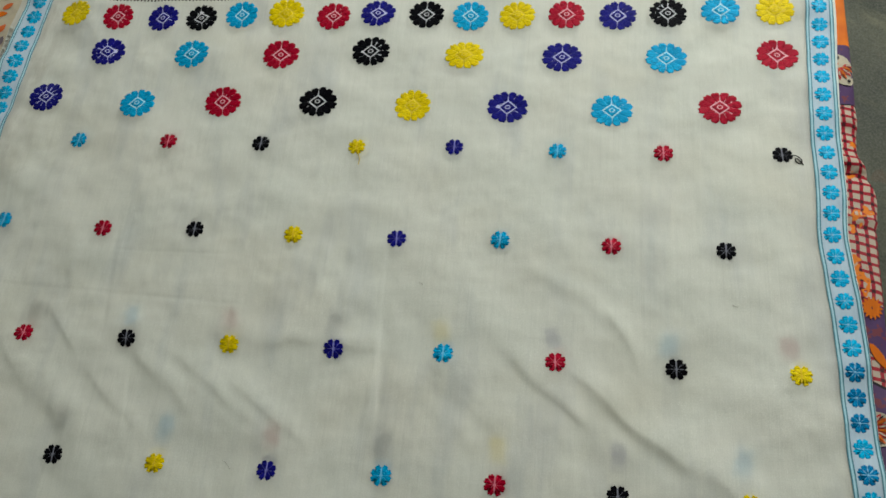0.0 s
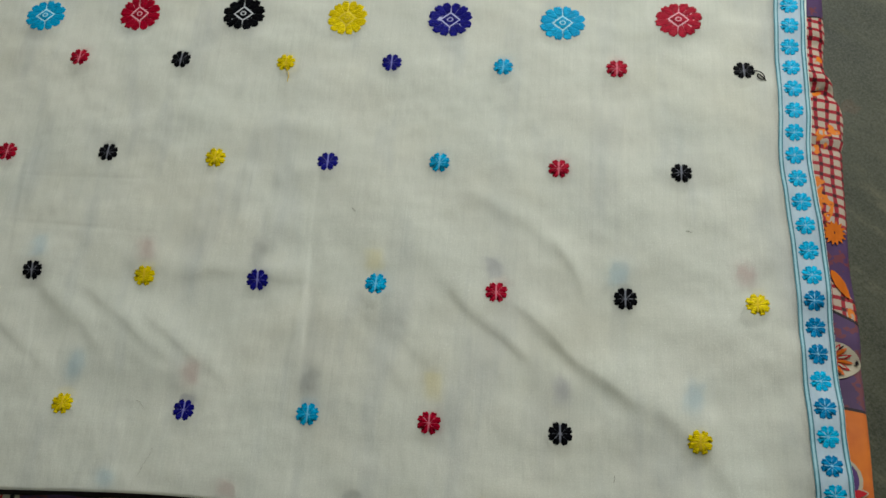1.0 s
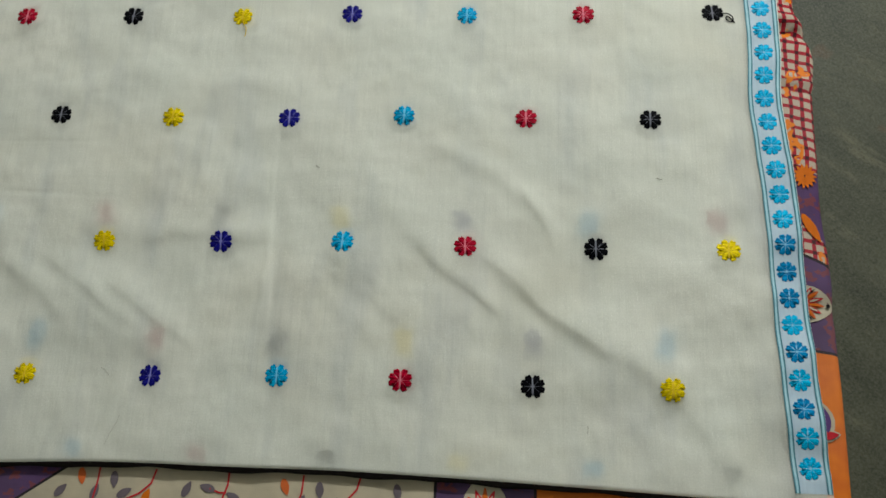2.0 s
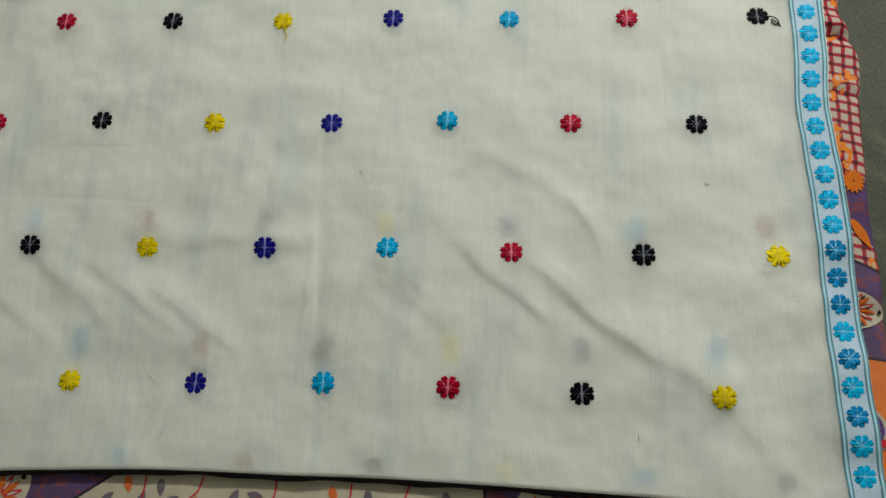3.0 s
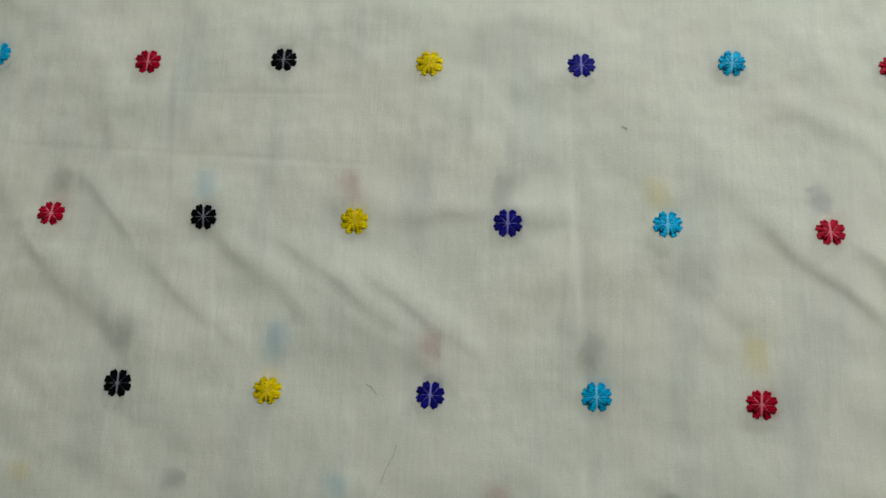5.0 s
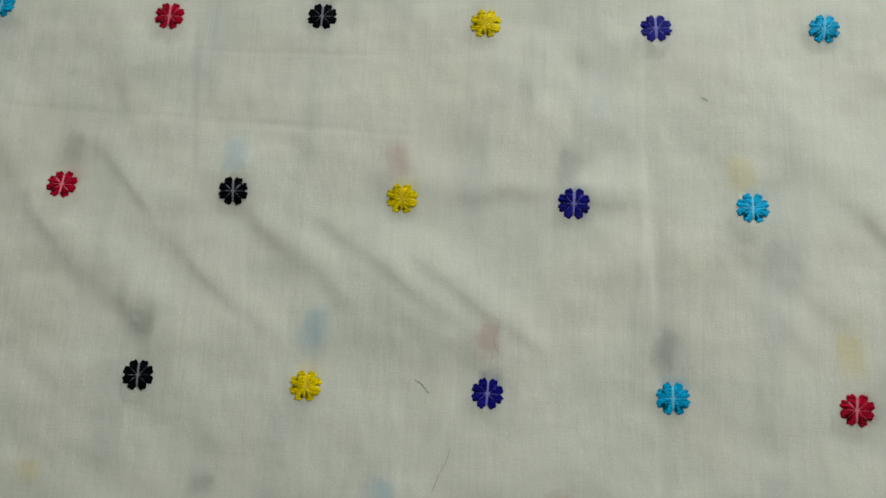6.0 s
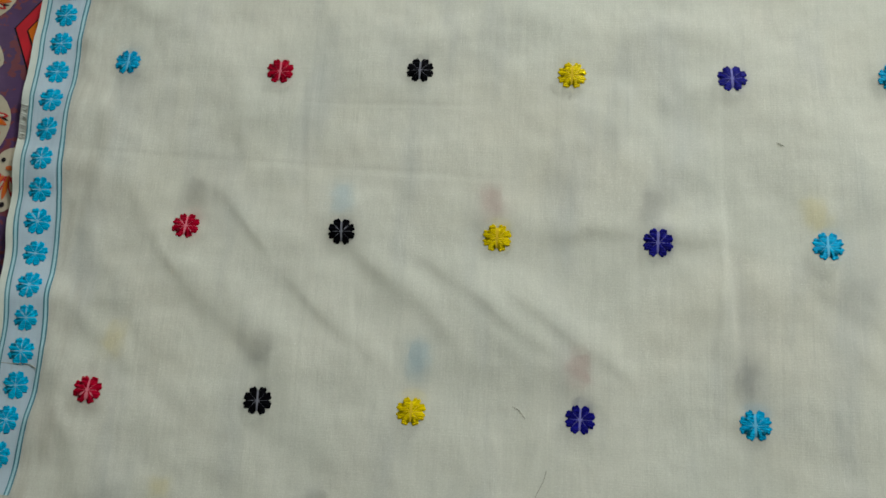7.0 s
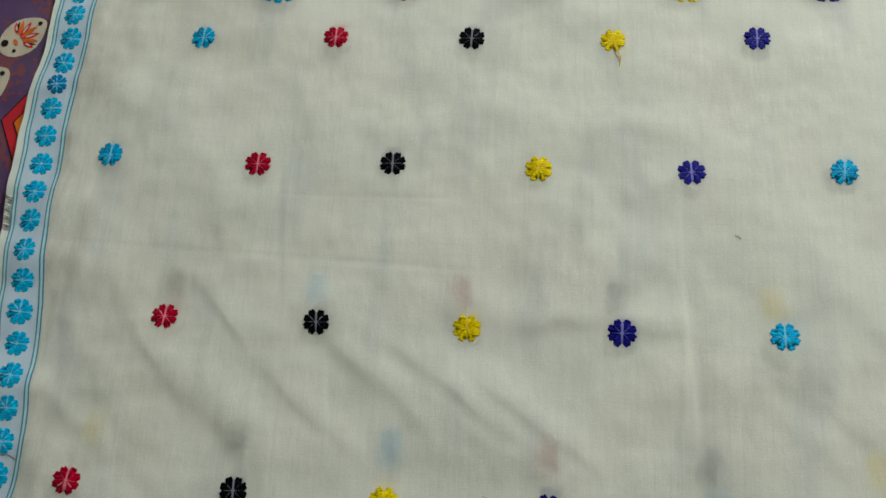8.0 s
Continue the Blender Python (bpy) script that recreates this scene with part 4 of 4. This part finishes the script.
# back of the flowers on the lower half, seen faintly through the weave
pad = {h: mesh_of("thread_back", *disc(0.0150, 0.0220, M_BACK[h], 0.0003, 16)) for h in HUES}
for y, x0, first, n in ((0.033, -0.467, "black cyan red black yellow navy cyan red", 8), (-0.099, -0.523, "yellow black cyan red black yellow navy cyan", 8), (-0.2175, -0.464, "yellow black cyan red black yellow cyan black", 8)):
    for i, h in enumerate(first.split()):
        part("thread_back", pad[h], under, m=pose(x0 + 0.1325 * i, y - 0.003 + random.uniform(-0.002, 0.003), -0.0071, 0, 0, random.uniform(-14, 14)) @ Matrix.Diagonal((1, 0.55 if y < -0.2 else 1, 1, 1)))


# ---- loose threads ----
def thread(path, r, mat, label):
    cu = bpy.data.curves.new("loose_thread", "CURVE")
    cu.dimensions, cu.bevel_depth, cu.bevel_resolution = "3D", r, 2
    sp = cu.splines.new("NURBS")
    sp.points.add(len(path) - 1)
    for p, (x, y, dz) in zip(sp.points, path):
        p.co = (x, y, height(x, y) + dz, 1)
    sp.use_endpoint_u, sp.order_u = True, 3
    tmp = new("loose_thread", cu)
    bpy.context.view_layer.update()
    me = bpy.data.meshes.new_from_object(tmp.evaluated_get(bpy.context.evaluated_depsgraph_get()))
    bpy.data.objects.remove(tmp)
    me.materials.append(mat)
    part("loose_thread", me, cloth, label)


thread([(-0.073, 0.276, 0.001), (-0.070, 0.268, 0.002), (-0.066, 0.262, 0.002), (-0.066, 0.255, 0.001), (-0.067, 0.251, 0.001)], 0.00045, M_PALE["yellow"], "loose yellow thread end")
thread([(0.477, 0.279, 0.001), (0.482, 0.279, 0.002), (0.488, 0.274, 0.003), (0.490, 0.268, 0.002), (0.486, 0.266, 0.001), (0.481, 0.271, 0.002), (0.484, 0.276, 0.002), (0.491, 0.265, 0.001)], 0.0007, M_SATIN["black"], "loose black thread loop")


def lint(path, r, col, label):
    """A fibre lying on the cloth: a thin bent tube."""
    x0, y0 = path[0]
    pts = [Vector((x - x0, y - y0, height(x, y) + 0.0004 + r)) for x, y in path]
    vs, fs, n = [], [], 6
    for i, p in enumerate(pts):
        d = (pts[min(i + 1, len(pts) - 1)] - pts[max(i - 1, 0)]).normalized()
        side = d.cross(Vector((0, 0, 1))).normalized()
        up = side.cross(d)
        vs += [tuple(p + (side * math.cos(2 * math.pi * k / n) + up * math.sin(2 * math.pi * k / n)) * r) for k in range(n)]
    for i in range(len(pts) - 1):
        fs += [(i * n + k, i * n + (k + 1) % n, (i + 1) * n + (k + 1) % n, (i + 1) * n + k) for k in range(n)]
    ob = new("lint_fibre", mesh_of("lint_fibre", vs, fs, col))
    ob.location = (x0, y0, 0)
    tagged(ob, label, "lint", "lint on the cloth")


M_LINT = cloth_plain("grey_lint", srgb(156, 152, 140))
lint([(0.399, 0.079), (0.402, 0.078), (0.405, 0.0775)], 0.0003, M_LINT, "short grey lint fibre lying on the white cloth")
lint([(0.325, -0.181), (0.3255, -0.184), (0.3245, -0.188)], 0.0003, M_LINT, "short grey lint fibre lying on the white cloth")
lint([(0.031, 0.0905), (0.034, 0.089), (0.036, 0.0872)], 0.0003, M_LINT, "short grey lint fibre lying on the white cloth")
# Two thin grey tubes added to draw the dark of fine creases.
lint([(-0.178, -0.138), (-0.173, -0.140), (-0.167, -0.147)], 0.0002, M_LINT, "bent grey line drawing a fine crease in white cloth")
lint([(-0.149, -0.186), (-0.151, -0.194), (-0.156, -0.204), (-0.160, -0.216)], 0.0002, M_LINT, "bent grey line drawing a fine crease in white cloth")
lint([(-0.636, -0.125), (-0.622, -0.1275), (-0.606, -0.128), (-0.592, -0.1275), (-0.585, -0.131)], 0.0003, M_LINT, "long grey thread lying across the blue border")
